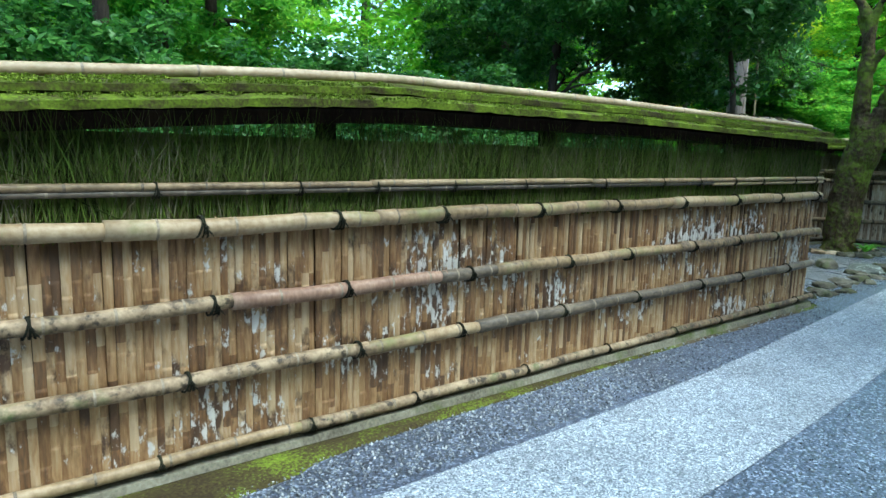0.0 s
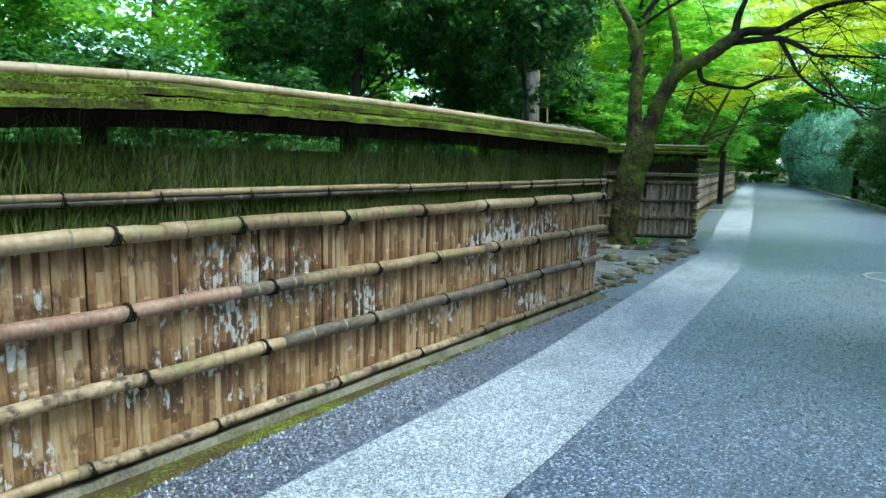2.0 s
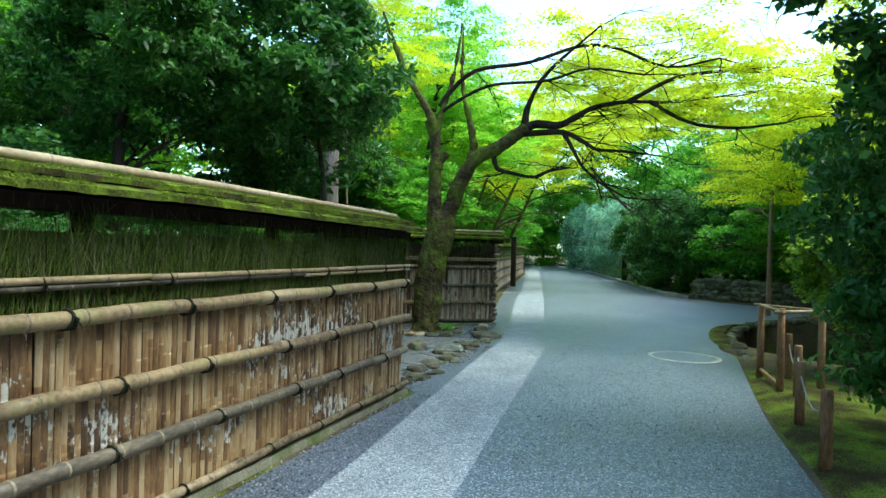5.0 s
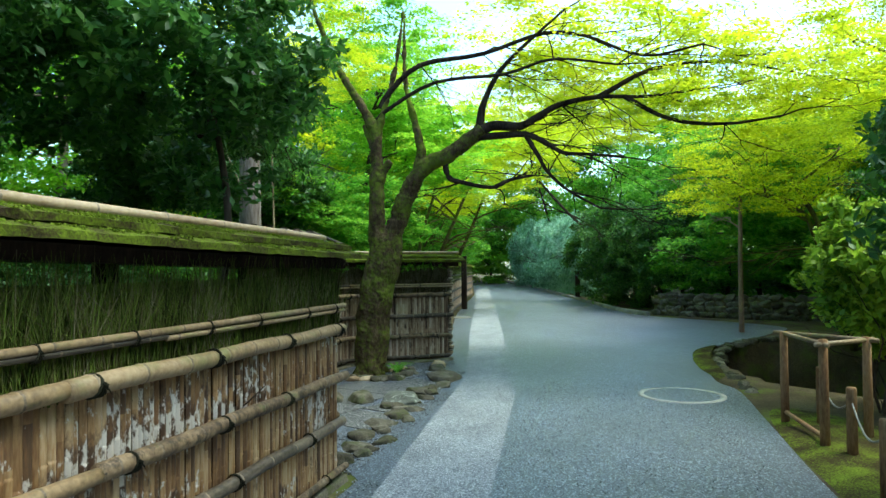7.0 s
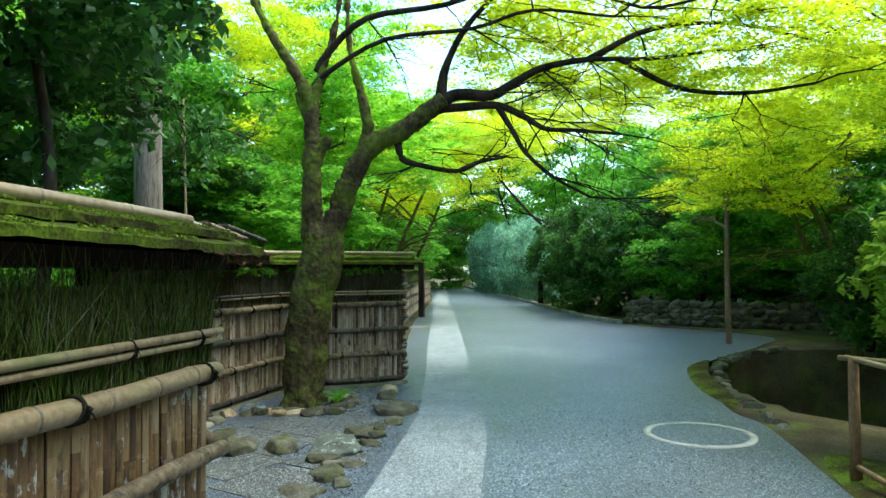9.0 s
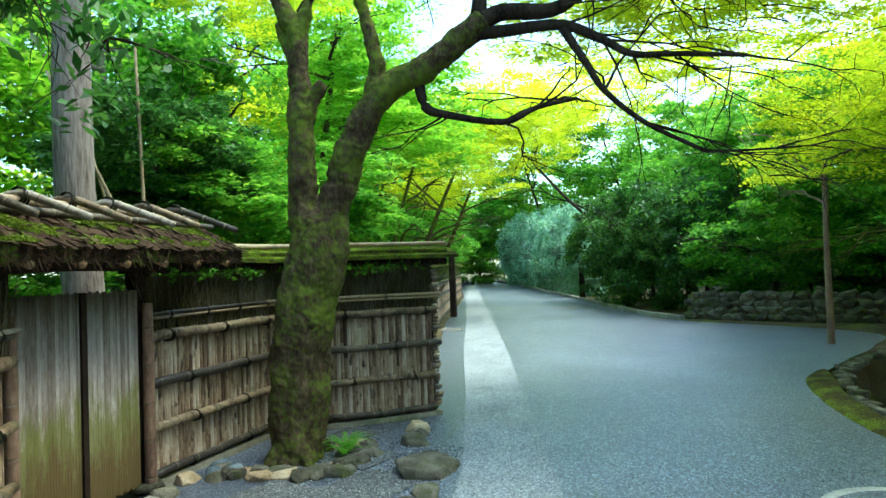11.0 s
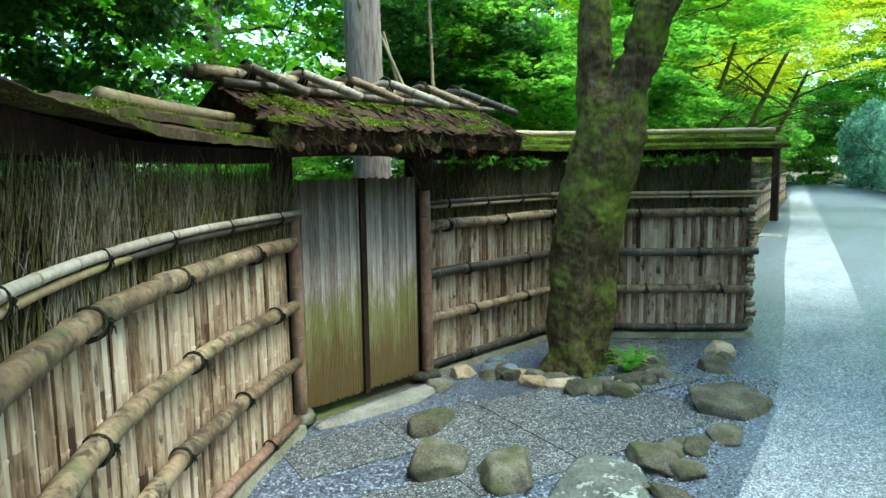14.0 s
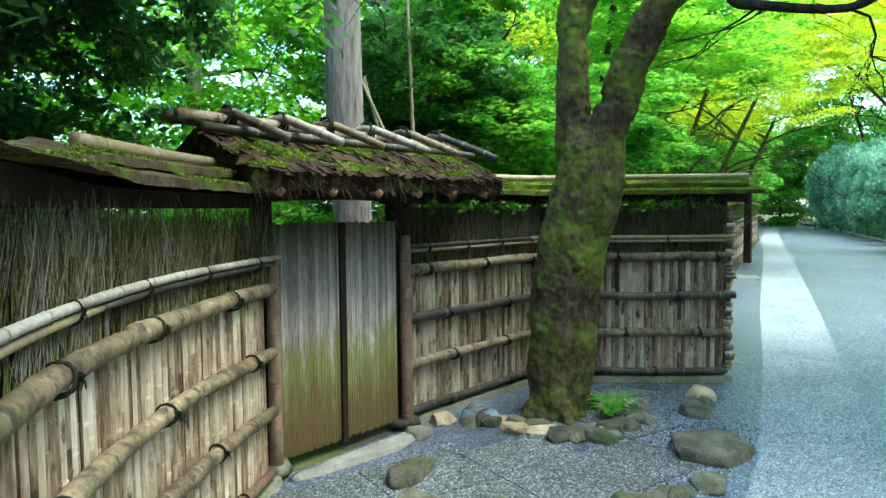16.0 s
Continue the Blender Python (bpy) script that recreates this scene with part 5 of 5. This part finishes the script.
def verge_bush():
    b = thing("bush", "rounded bush with fresh yellow-green leaf tips on staked verge", "bush", (12.2, -2.95, 0))
    rg = random.Random(5)
    g = Geo()
    for k in range(7):
        twigs(g, (rg.gauss(0, 0.06), rg.gauss(0, 0.06), -0.05), (rg.gauss(0, 0.4), rg.gauss(0, 0.4), 1), 1.5, 0.022, 1, rg, -0.04)
    tagged(g.make("stem_work", BARK_DARK, b), kind="stuff")
    share("crown", BUSH, Matrix.Translation((0, 0, 1.75)) @ Matrix.Diagonal((1.15, 1.1, 1.2, 1)), b)
    # the third, highest crown is unseen, added to shade the recess and near road
    tree("evergreen_tree", "dark glossy evergreen overhanging the near verge", (7.7, -2.75, 0), (8.2, -2.5, 6.6), 0.11, [DARK_CROWN, DARK_CROWN, DARK_CROWN], [(7.9, -2.75, 2.3), (7.5, -3.2, 4.4), (9.2, -1.6, 7.4)], [(0.7, 0.62, 0.85), (0.95, 0.85, 0.8), (1.15, 1.0, 0.6)], [20, 130, 250], BARK_DARK,
         group="dark evergreens", limbs=4, seed=201)
    # two unseen evergreens, added where they hold skylight off the front fence
    tree("evergreen_tree", "unseen dark evergreen added beside the near verge", (3.5, -4.6, 0), (3.5, -4.6, 4.0), 0.1, DARK_CROWN, (3.5, -4.7, 3.8), (1.1, 1.0, 1.1), 80, BARK_DARK, group="dark evergreens", limbs=4, seed=202)
    tree("evergreen_tree", "unseen dark evergreen added beside the near verge", (-3, -7, 0), (-3, -7, 4.0), 0.12, DARK_CROWN, (-3, -7, 3.8), (1.2, 1.1, 1.2), 180, BARK_DARK, group="dark evergreens", limbs=4, seed=203)


verge_bush()

# unseen trees added behind and beside the start, to shade the road and fence
for i, (x, y, z, s) in enumerate([(-8, -7.5, 4.5, 1.5), (-2.5, -8.5, 5.0, 1.6), (3.0, -8.5, 5.0, 1.6), (8.5, -8.5, 5.0, 1.6), (-13, -3.0, 5.0, 1.7), (-14, 3.5, 5.0, 1.7), (-10, 7.5, 5.0, 1.6), (0.5, -12, 8.5, 2.0), (7, -12.5, 8.5, 2.0), (-7, -12, 8.0, 2.0)]):
    tree("forest_tree", "unseen dark tree added to shade the road", (x, y, 0), (x, y, z + 1), 0.2, DARK_CROWN, (x, y, z), (s, s, s * 1.2), 33 * i, BARK_DARK, group="tall forest trees", limbs=2, seed=400 + i)

# thin saplings behind the gate
for i, (b0, b1) in enumerate([((14.7, 6.7, 0), (14.55, 6.75, 4.6)), ((15.2, 6.1, 0), (13.9, 7.4, 4.2)), ((14.9, 6.6, 0), (14.3, 7.2, 3.4))]):
    s1 = thing("sapling", "thin pale bare sapling stem behind the gate", "sapling", b0, "saplings")
    g = Geo()
    e1 = Vector(b1) - Vector(b0)
    limb_tube(g, [(0, 0, -0.05), e1 * 0.5 + Vector((0.03, 0.02, 0)), e1], 0.032, 0.016, 7, 0.1)
    g.make("stem", ROCK_TAN, s1)

# cushions of moss on the roofs


def moss_fuzz(parent, pts, mat, size):
    me = leaf_mesh("moss", pts, [size * 1.1] * len(pts), 3, size, mat, 0.6, 0.9, 55, 1.6)
    ob = new("moss", me)
    ob.parent = parent
    return tagged(ob, "cushions of bright green moss", kind="stuff")


L_MOSS = leaf_mat("moss fronds", [(0.1, (0.06, 0.07, 0.012)), (0.5, (0.14, 0.19, 0.018)), (0.9, (0.28, 0.36, 0.04))], 0.3, 0.9, 0.1)
for f, ln, rdg, a0, a1 in FENCES:
    pts = []
    s0 = max(a0, 3.5) if ln is front_line else a0
    for k in range(int((a1 - s0) * 1500)):
        s, o1 = rnd.uniform(s0, a1 - 0.1), rnd.uniform(-0.12, 0.195)
        z = rdg - 0.125 + (0.19 - o1) / 0.35 * 0.1 if o1 > 0.09 else rdg - 0.05 + (0.09 - o1) / 0.29 * 0.062
        p = ln.at(s, o1, z + 0.004)
        if noise.noise(Vector((s * 1.6, o1 * 7, 3))) + 0.5 * noise.noise(p * 9) > (0.12 if ln is recess_line else 0.02):
            pts.append(p)
    moss_fuzz(f, pts, L_MOSS, 0.009)
for ln, x0, x1, rg1, ez, eo, gt in GATE:
    pts = []
    for k in range(17000):
        s, o1 = rnd.uniform(x0, x1), rnd.uniform(0.1, eo)
        p = ln.at(s, o1, rg1 - (rg1 - ez) * (o1 / eo) ** 0.95 + 0.028)
        if noise.noise(Vector((s * 2.2, o1 * 4, 9))) + 0.5 * noise.noise(p * 8) > 0.14:
            pts.append(p)
    moss_fuzz(gt, pts, L_MOSS, 0.013)

# small leaves that hang under the eave of the fence behind the maple
def eave_ivy():
    t = thing("ivy", "small green leaves hanging under the mossy eave", "ivy", back_line.at(0.0))
    rg = random.Random(91)
    o = back_line.at(0.0)
    g = Geo()
    pts = []
    for s0, s1, n in ((0.15, 1.7, 16), (2.0, 3.85, 26)):
        for k in range(n):
            q = rg.uniform(s0, s1)
            a = back_line.at(q, 0.07, 1.93) - o
            e = a + back_line.right(q) * rg.uniform(0.02, 0.1) + back_line.dirn(q) * rg.gauss(0, 0.06) - Vector((0, 0, rg.uniform(0.02, 0.12)))
            g.tube([a, a.lerp(e, 0.5) + Vector((0, 0, 0.015)), e], [0.003, 0.0025, 0.0015], 4, False)
            pts += [a.lerp(e, w) for w in (0.5, 1.0)]
    tagged(g.make("stem_work", BARK_DARK, t), kind="stuff")
    ob = new("leaf_spray", leaf_mesh("leaf_spray", [tuple(p) for p in pts], [0.06] * len(pts), 7, 0.028, L_GREEN, 0.6, 0.6, 92, 1.8, 0.2))
    ob.parent = t
    tagged(ob, kind="stuff")


eave_ivy()

# ---- recess: slabs, stones, fern ----


def slab(pts, z, label="grey washed-aggregate paving slab"):
    """A flat slab with a bevelled edge from plan corners."""
    bm = bmesh.new()
    lo = [bm.verts.new((x, y, -0.02)) for x, y in pts]
    hi = [bm.verts.new((x, y, z)) for x, y in pts]
    bm.faces.new(hi)
    for i in range(len(pts)):
        j = (i + 1) % len(pts)
        bm.faces.new((lo[i], lo[j], hi[j], hi[i]))
    bmesh.ops.recalc_face_normals(bm, faces=bm.faces[:])
    me = bpy.data.meshes.new("paving_slab")
    bm.to_mesh(me)
    bm.free()
    me.materials.append(SLABM)
    return tagged(new("paving_slab", me), label, "paving slab", "gate paving slabs")


ax, ay = Vector((0.93, -0.36)), Vector((0.36, 0.93))
o = Vector((11.0, 3.55))
for i, (u0, u1, v0, v1) in enumerate([(-0.55, 0.2, 0.05, 0.62), (0.22, 0.98, 0.28, 0.95), (1.0, 1.75, 0.3, 1.0), (1.77, 2.35, 0.32, 0.98), (0.22, 0.98, 0.97, 1.6), (1.0, 1.72, 1.02, 1.5), (-0.75, 0.0, -0.75, 0.02), (0.1, 0.75, -0.55, 0.02),
                                      (2.3, 2.9, 1.0, 1.75), (2.62, 3.5, 1.77, 2.25), (-0.55, 0.2, 1.0, 1.55)]):
    u0, u1, v0, v1 = u0 - 0.006, u1 + 0.006, v0 - 0.006, v1 + 0.006
    c = [o + ax * u + ay * v for u, v in ((u0, v0), (u1, v0), (u1, v1), (u0, v1))]
    slab([(p.x, p.y) for p in c], 0.006 + 0.002 * (i % 3))

for i, (x, y, sx, sy, sz, turn, mat, lab) in enumerate([
        (11.93, 4.62, 0.22, 0.17, 0.11, 10, ROCK, "flat mossy stepping stone in the gravel"), (11.42, 4.18, 0.23, 0.2, 0.16, 20, ROCK, "brown-green mossy boulder in the gravel"),
        (11.62, 3.76, 0.25, 0.2, 0.15, 35, ROCK, "smooth mossy rounded boulder in the gravel"), (11.72, 3.2, 0.36, 0.32, 0.11, 0, ROCK_GREY, "large flat grey stone with pale veins"),
        (13.6, 3.1, 0.42, 0.28, 0.15, 15, ROCK, "long low mossy boulder beside the paving"), (12.95, 2.9, 0.15, 0.13, 0.09, 0, ROCK, "small round mossy stone"), (12.6, 3.0, 0.1, 0.09, 0.09, 0, ROCK, "small round mossy stone"),
        (12.27, 2.94, 0.13, 0.12, 0.09, 0, ROCK, "small round mossy stone"), (14.45, 3.42, 0.2, 0.14, 0.12, 40, ROCK, "small mossy stone beside the paving"), (15.0, 3.55, 0.18, 0.13, 0.12, 20, ROCK_TAN, "small pale stone beside the paving"),
        (14.75, 3.45, 0.1, 0.1, 0.09, 20, ROCK, "small mossy stone beside the paving"),
        (12.98, 5.12, 0.15, 0.1, 0.11, -10, ROCK_TAN, "small tan stone at the fence foot"), (13.18, 4.98, 0.1, 0.08, 0.1, 20, ROCK_BLUE, "angular blue-grey stone at the fence foot"), (13.28, 4.82, 0.13, 0.09, 0.11, 50, ROCK_BLUE, "angular blue-grey stone at the fence foot"),
        (13.42, 5.05, 0.12, 0.09, 0.1, 80, ROCK_BLUE, "angular blue-grey stone at the fence foot"), (12.05, 5.14, 0.6, 0.15, 0.05, -4, DOORSTONE, "long worn threshold stone before the gate"), (12.62, 5.1, 0.14, 0.1, 0.09, 0, ROCK, "small stone at the gate post")]):
    rock("stone", (x, y, 0.0 if sz > 0.1 else 0.0), (sx, sy, sz), mat, lab, i + 1, turn, "garden stones" if "mossy" in lab else "", 0.3)
for i in range(24):
    x = 8.85 + 0.165 * i + rnd.uniform(-0.08, 0.08)
    big = i % 3 == 0
    rock("stone", (x, 2.72 + 0.1 * (x - 8.9) + (rnd.uniform(0.05, 0.3) if big else rnd.uniform(-0.14, 0.1)), 0.0),
         (rnd.uniform(0.19, 0.27), rnd.uniform(0.14, 0.19), rnd.uniform(0.06, 0.09)) if big else (rnd.uniform(0.09, 0.17), rnd.uniform(0.08, 0.12), rnd.uniform(0.04, 0.07)), ROCK,
         "broad flat mossy stone between gravel and paving" if big else "small flat mossy stone between gravel and paving", 600 + i, rnd.uniform(0, 180), "garden stones")
# ring of flat stones round the maple's foot
rs = random.Random(3)
for i in range(16):
    a = -2.9 + 3.6 * i / 15
    rr = rs.uniform(0.48, 0.66)
    rock("stone", (13.75 + math.cos(a) * rr, 4.42 + math.sin(a) * rr, 0.01), (rs.uniform(0.1, 0.19), rs.uniform(0.08, 0.13), rs.uniform(0.05, 0.09)), rs.choice([ROCK, ROCK, ROCK_TAN]), "flat stone ringing the maple's foot", 40 + i, rs.uniform(0, 180),
         "stones round the maple")

for i in range(18):
    x, y = (rs.uniform(13.05, 13.45), rs.uniform(4.35, 5.0)) if i < 9 else (rs.uniform(13.3, 14.4), rs.uniform(3.72, 3.95))
    rock("stone", (x, y, 0.0), (rs.uniform(0.09, 0.17), rs.uniform(0.07, 0.12), rs.uniform(0.06, 0.1)), ROCK if i % 6 else ROCK_TAN, "mossy stone bedded beside the maple's foot", 700 + i, rs.uniform(0, 180), "stones round the maple")


def fern(at, n=9, size=0.3):
    f = thing("fern", "small bright green fern at the maple's foot", "fern", at)
    rg = random.Random(4)
    for k in range(n):
        az = k * 2 * math.pi / n + rg.uniform(-0.3, 0.3)
        d = Vector((math.cos(az), math.sin(az), 0))
        sd = Vector((-d.y, d.x, 0))
        g = Geo()
        m = 11
        spine = [d * (size * t) + Vector((0, 0, size * (1.35 * t - 0.95 * t * t))) for t in [q / m for q in range(m + 1)]]
        tips = []
        for i in range(m):
            t = i / m
            w = size * 0.3 * (1 - t) * (0.35 + 0.65 * min(1, t * 4)) + 0.006
            tips += [spine[i] + sd * (sg * w) + d * 0.03 - Vector((0, 0, 0.15 * w)) for sg in (-1, 1)]
        g.add(spine + tips, [fc for i in range(m) for fc in ((i, i + 1, m + 1 + 2 * i), (i + 1, i, m + 2 + 2 * i))])
        g.make("frond", L_GREEN, f)
    return f


fern((14.0, 4.0, 0.05), 9, 0.27)
fern((13.84, 3.96, 0.05), 7, 0.2)

# ---- manhole ----


def manhole():
    t = thing("manhole", "round iron cover in a pale concrete ring set in the road", "manhole", (12.9, -0.6, 0))
    g = Geo()
    n = 48
    vs = []
    for r, z in ((0.60, -0.03), (0.60, 0.010), (0.52, 0.012), (0.515, 0.004)):
        vs += [(r * math.cos(2 * math.pi * k / n) * (1 + 0.012 * noise.noise(Vector((k * 0.5, r * 9, 0)))), r * math.sin(2 * math.pi * k / n), z) for k in range(n)]
    g.add(vs, [(i * n + k, i * n + (k + 1) % n, (i + 1) * n + (k + 1) % n, (i + 1) * n + k) for i in range(3) for k in range(n)])
    g.make("concrete_ring", RING, t, "pale worn concrete ring")
    g = Geo()
    g.add([(0.513 * math.cos(2 * math.pi * k / n), 0.513 * math.sin(2 * math.pi * k / n), 0.008) for k in range(n)] + [(0, 0, 0.009)], [(k, (k + 1) % n, n) for k in range(n)])
    g.make("cover", ROADM, t, "cover filled with road gravel")


manhole()

# ---- verge: stake frame, rope fence, moss ----


def moss_patch(name, pts, z, mat, label, lumps=0.03):
    """A low moss bed inside plan corners."""
    P = smooth_line(pts + [pts[0]], 5)[:-1]
    c = sum((Vector(p) for p in P), Vector((0, 0))) / len(P)
    g = Geo()
    rings = 7
    vs = []
    for i in range(rings):
        k = 1 - i / rings
        for p in P:
            q = c + (Vector(p) - c) * k
            h = z * (1 - k ** 4) + lumps * noise.noise(Vector((q.x * 4, q.y * 4, 0))) * (i > 0)
            vs.append((q.x, q.y, h - (0.01 if i == 0 else 0)))
    vs.append((c.x, c.y, z))
    n = len(P)
    g.add(vs, [(i * n + k, i * n + (k + 1) % n, (i + 1) * n + (k + 1) % n, (i + 1) * n + k) for i in range(rings - 1) for k in range(n)] + [((rings - 1) * n + k, (rings - 1) * n + (k + 1) % n, rings * n) for k in range(n)])
    return tagged(g.make(name, mat), label, "moss", kind="stuff")


moss_patch("moss_bed", [(4.5, -1.6), (7, -1.52), (9.0, -1.42), (11.2, -1.45), (12.3, -1.75), (11.4, -2.6), (8.5, -3.0), (5, -2.8)], 0.06, MOSS_G, "bright green moss with brown litter on the verge")
moss_patch("moss_bed", [(14.4, -1.3), (15.6, -1.15), (17.2, -1.2), (18.6, -1.45), (19.6, -2.0), (18.2, -1.72), (16.4, -1.5), (15.0, -1.5)], 0.05, MOSS_G, "bright green moss edging the hollow")
moss_patch("moss_bed", [(-6, 2.62), (-6, 2.36), (-1, 2.3), (1.2, 2.25), (1.9, 2.4), (4.2, 2.5), (4.6, 2.6)], 0.02, MOSS_G, "thin moss along the fence foot", 0.012)


def stake_frame():
    t = thing("tree_support", "brown timber stake frame with thin top rails round a sapling", "support", (10.3, -1.65, 0))
    o = Vector((10.3, -1.65, 0))
    P = [Vector(p) - o for p in ((11.35, -1.6, 0), (10.2, -1.7, 0), (10.7, -2.25, 0))]
    for p, h in zip(P, (1.06, 1.1, 1.08)):
        g = Geo()
        g.tube([p + Vector((0, 0, -0.05)), p + Vector((0, 0, h * 0.5)), p + Vector((0, 0, h))], [0.048, 0.046, 0.043], 10, wob=0.06)
        g.make("stake", STAKE, t)
    for a, b in ((0, 1), (1, 2), (2, 0)):
        A, B = P[a] + Vector((0, 0, 1.05)), P[b] + Vector((0, 0, 1.05))
        d = (B - A).normalized() * 0.12
        g = Geo()
        g.tube([A - d, B + d], 0.024, 8)
        g.make("top_rail", POLE, t)
    g = Geo()
    g.tube([P[0] + Vector((0, 0, 0.14)), P[1] + Vector((0, 0, 0.12))], 0.025, 8)
    g.make("low_rail", STAKE, t)
    f = thing("rope_fence", "short brown posts with a sagging pale rope", "fence", (10, -1.9, 0))
    Q = [Vector(p) for p in ((1.25, -0.05, 0), (-0.1, 0.05, 0), (-1.5, 0.25, 0), (-3.0, 0.3, 0))]
    for q in Q:
        g = Geo()
        g.tube([q + Vector((0, 0, -0.05)), q + Vector((0, 0, 0.66)), q + Vector((0, 0, 0.68))], [0.05, 0.047, 0.04], 10, wob=0.06)
        g.make("post", STAKE, f)
    for a, b in zip(Q, Q[1:]):
        g = Geo()
        g.tube([a.lerp(b, k / 10) + Vector((0, 0, 0.55 - 0.18 * math.sin(math.pi * k / 10))) for k in range(11)], 0.009, 6)
        g.make("rope", CONCRETE, f, "pale rope")


stake_frame()

# ---- kerbs, stones round the hollow, low stone wall ----
kerb_line = Line(smooth_line([(28.9, -0.85), (31.6, 0.15), (37.3, 1.5), (52.5, 4.9), (68, 8.4), (84, 13)], 6))
kb = thing("kerb", "low pale stone kerb along the far road edge", "kerb", kind="structure")
s = 0.0
km = Geo().box((0.78, 0.16, 0.26)).make("stone", CONCRETE, smooth=False)
kme = km.data
bpy.data.objects.remove(km)
while s < kerb_line.length - 0.4:
    share("stone", kme, Matrix.Translation(kerb_line.at(s + 0.4, 0.08, 0.0 + rnd.uniform(-0.01, 0.01))) @ Matrix.Rotation(kerb_line.heading(s + 0.4), 4, "Z"), kb)
    s += 0.8
edge = Line(smooth_line([(13.3, -1.55), (14.3, -1.62), (16.3, -1.6), (18.6, -1.95), (20.4, -2.8), (21.3, -3.6), (22.0, -4.3)], 6))
i = 0
s = 0.1
while s < edge.length:
    p = edge.at(s, rnd.uniform(-0.04, 0.06))
    rock("edging_stone", (p.x, p.y, -0.02), (rnd.uniform(0.1, 0.16), rnd.uniform(0.07, 0.11), rnd.uniform(0.05, 0.09)), ROCK, "weathered stone edging the dark hollow", 100 + i, rnd.uniform(0, 180), "edging stones")
    s += rnd.uniform(0.24, 0.34)
    i += 1


def stone_wall():
    w = thing("stone_wall", "low wall of rounded grey field stones", "wall", kind="structure")
    ln = Line([(29.6, -1.2), (28.3, -3.0), (27.4, -5.2), (27.0, -8.0)])
    ms = []
    for k in range(6):
        r = rock("stone", (0, 0, 0), (0.24, 0.2, 0.17), ROCK, "", 300 + k, 0, rough=0.3)
        ms.append(r.data)
        bpy.data.objects.remove(r)
    for row in range(4):
        s = 0.1 + 0.2 * (row % 2)
        while s < ln.length:
            share("stone", rnd.choice(ms), Matrix.Translation(ln.at(s, 0.02 * row * -1, 0.08 + 0.2 * row)) @ Euler((rnd.uniform(-0.3, 0.3), rnd.uniform(-0.3, 0.3), ln.heading(s) + rnd.uniform(-0.3, 0.3))).to_matrix().to_4x4()
                  @ Matrix.Scale(rnd.uniform(0.75, 1.15), 4), w)
            s += rnd.uniform(0.3, 0.42)
    roof_strip("core", ln, 0, ln.length, [(0.0, 0.72), (0.05, -0.1), (-0.5, -0.1), (-0.5, 0.72)], w, EARTH, 0.03, 0.4)


stone_wall()

# drain grating let into the gravel before the far fence
def drain():
    t = thing("drain_grating", "pale concrete drain grating set in the gravel by the far fence", "drain", (26.9, 5.72, 0))
    for k in range(5):
        g = Geo()
        g.box((0.09, 0.5, 0.05), Matrix.Translation((0.16 * (k - 2), 0, 0.0)))
        g.make("bar", CONCRETE, t, smooth=False)
    for y in (-0.28, 0.28):
        g = Geo()
        g.box((0.86, 0.07, 0.056), Matrix.Translation((0, y, 0.0)))
        g.make("frame_side", CONCRETE, t, smooth=False)
    t.rotation_euler = (0, 0, 0.2)


drain()

# posts beside the far road
for x, y, h, r, lab in ((32.0, 6.78, 2.3, 0.11, "dark square wooden post before the far fence"), (41.7, 2.3, 1.55, 0.14, "dark wooden marker post beside the far kerb")):
    g = Geo()
    g.box((2 * r, 2 * r, h), Matrix.Translation((0, 0, h / 2)), 0.92)
    g.box((2 * r + 0.03, 2 * r + 0.03, 0.06), Matrix.Translation((0, 0, h + 0.03)))
    p = g.make("marker_post", DARKWOOD, smooth=False)
    p.location = (x, y, 0)
    tagged(p, lab, "post")
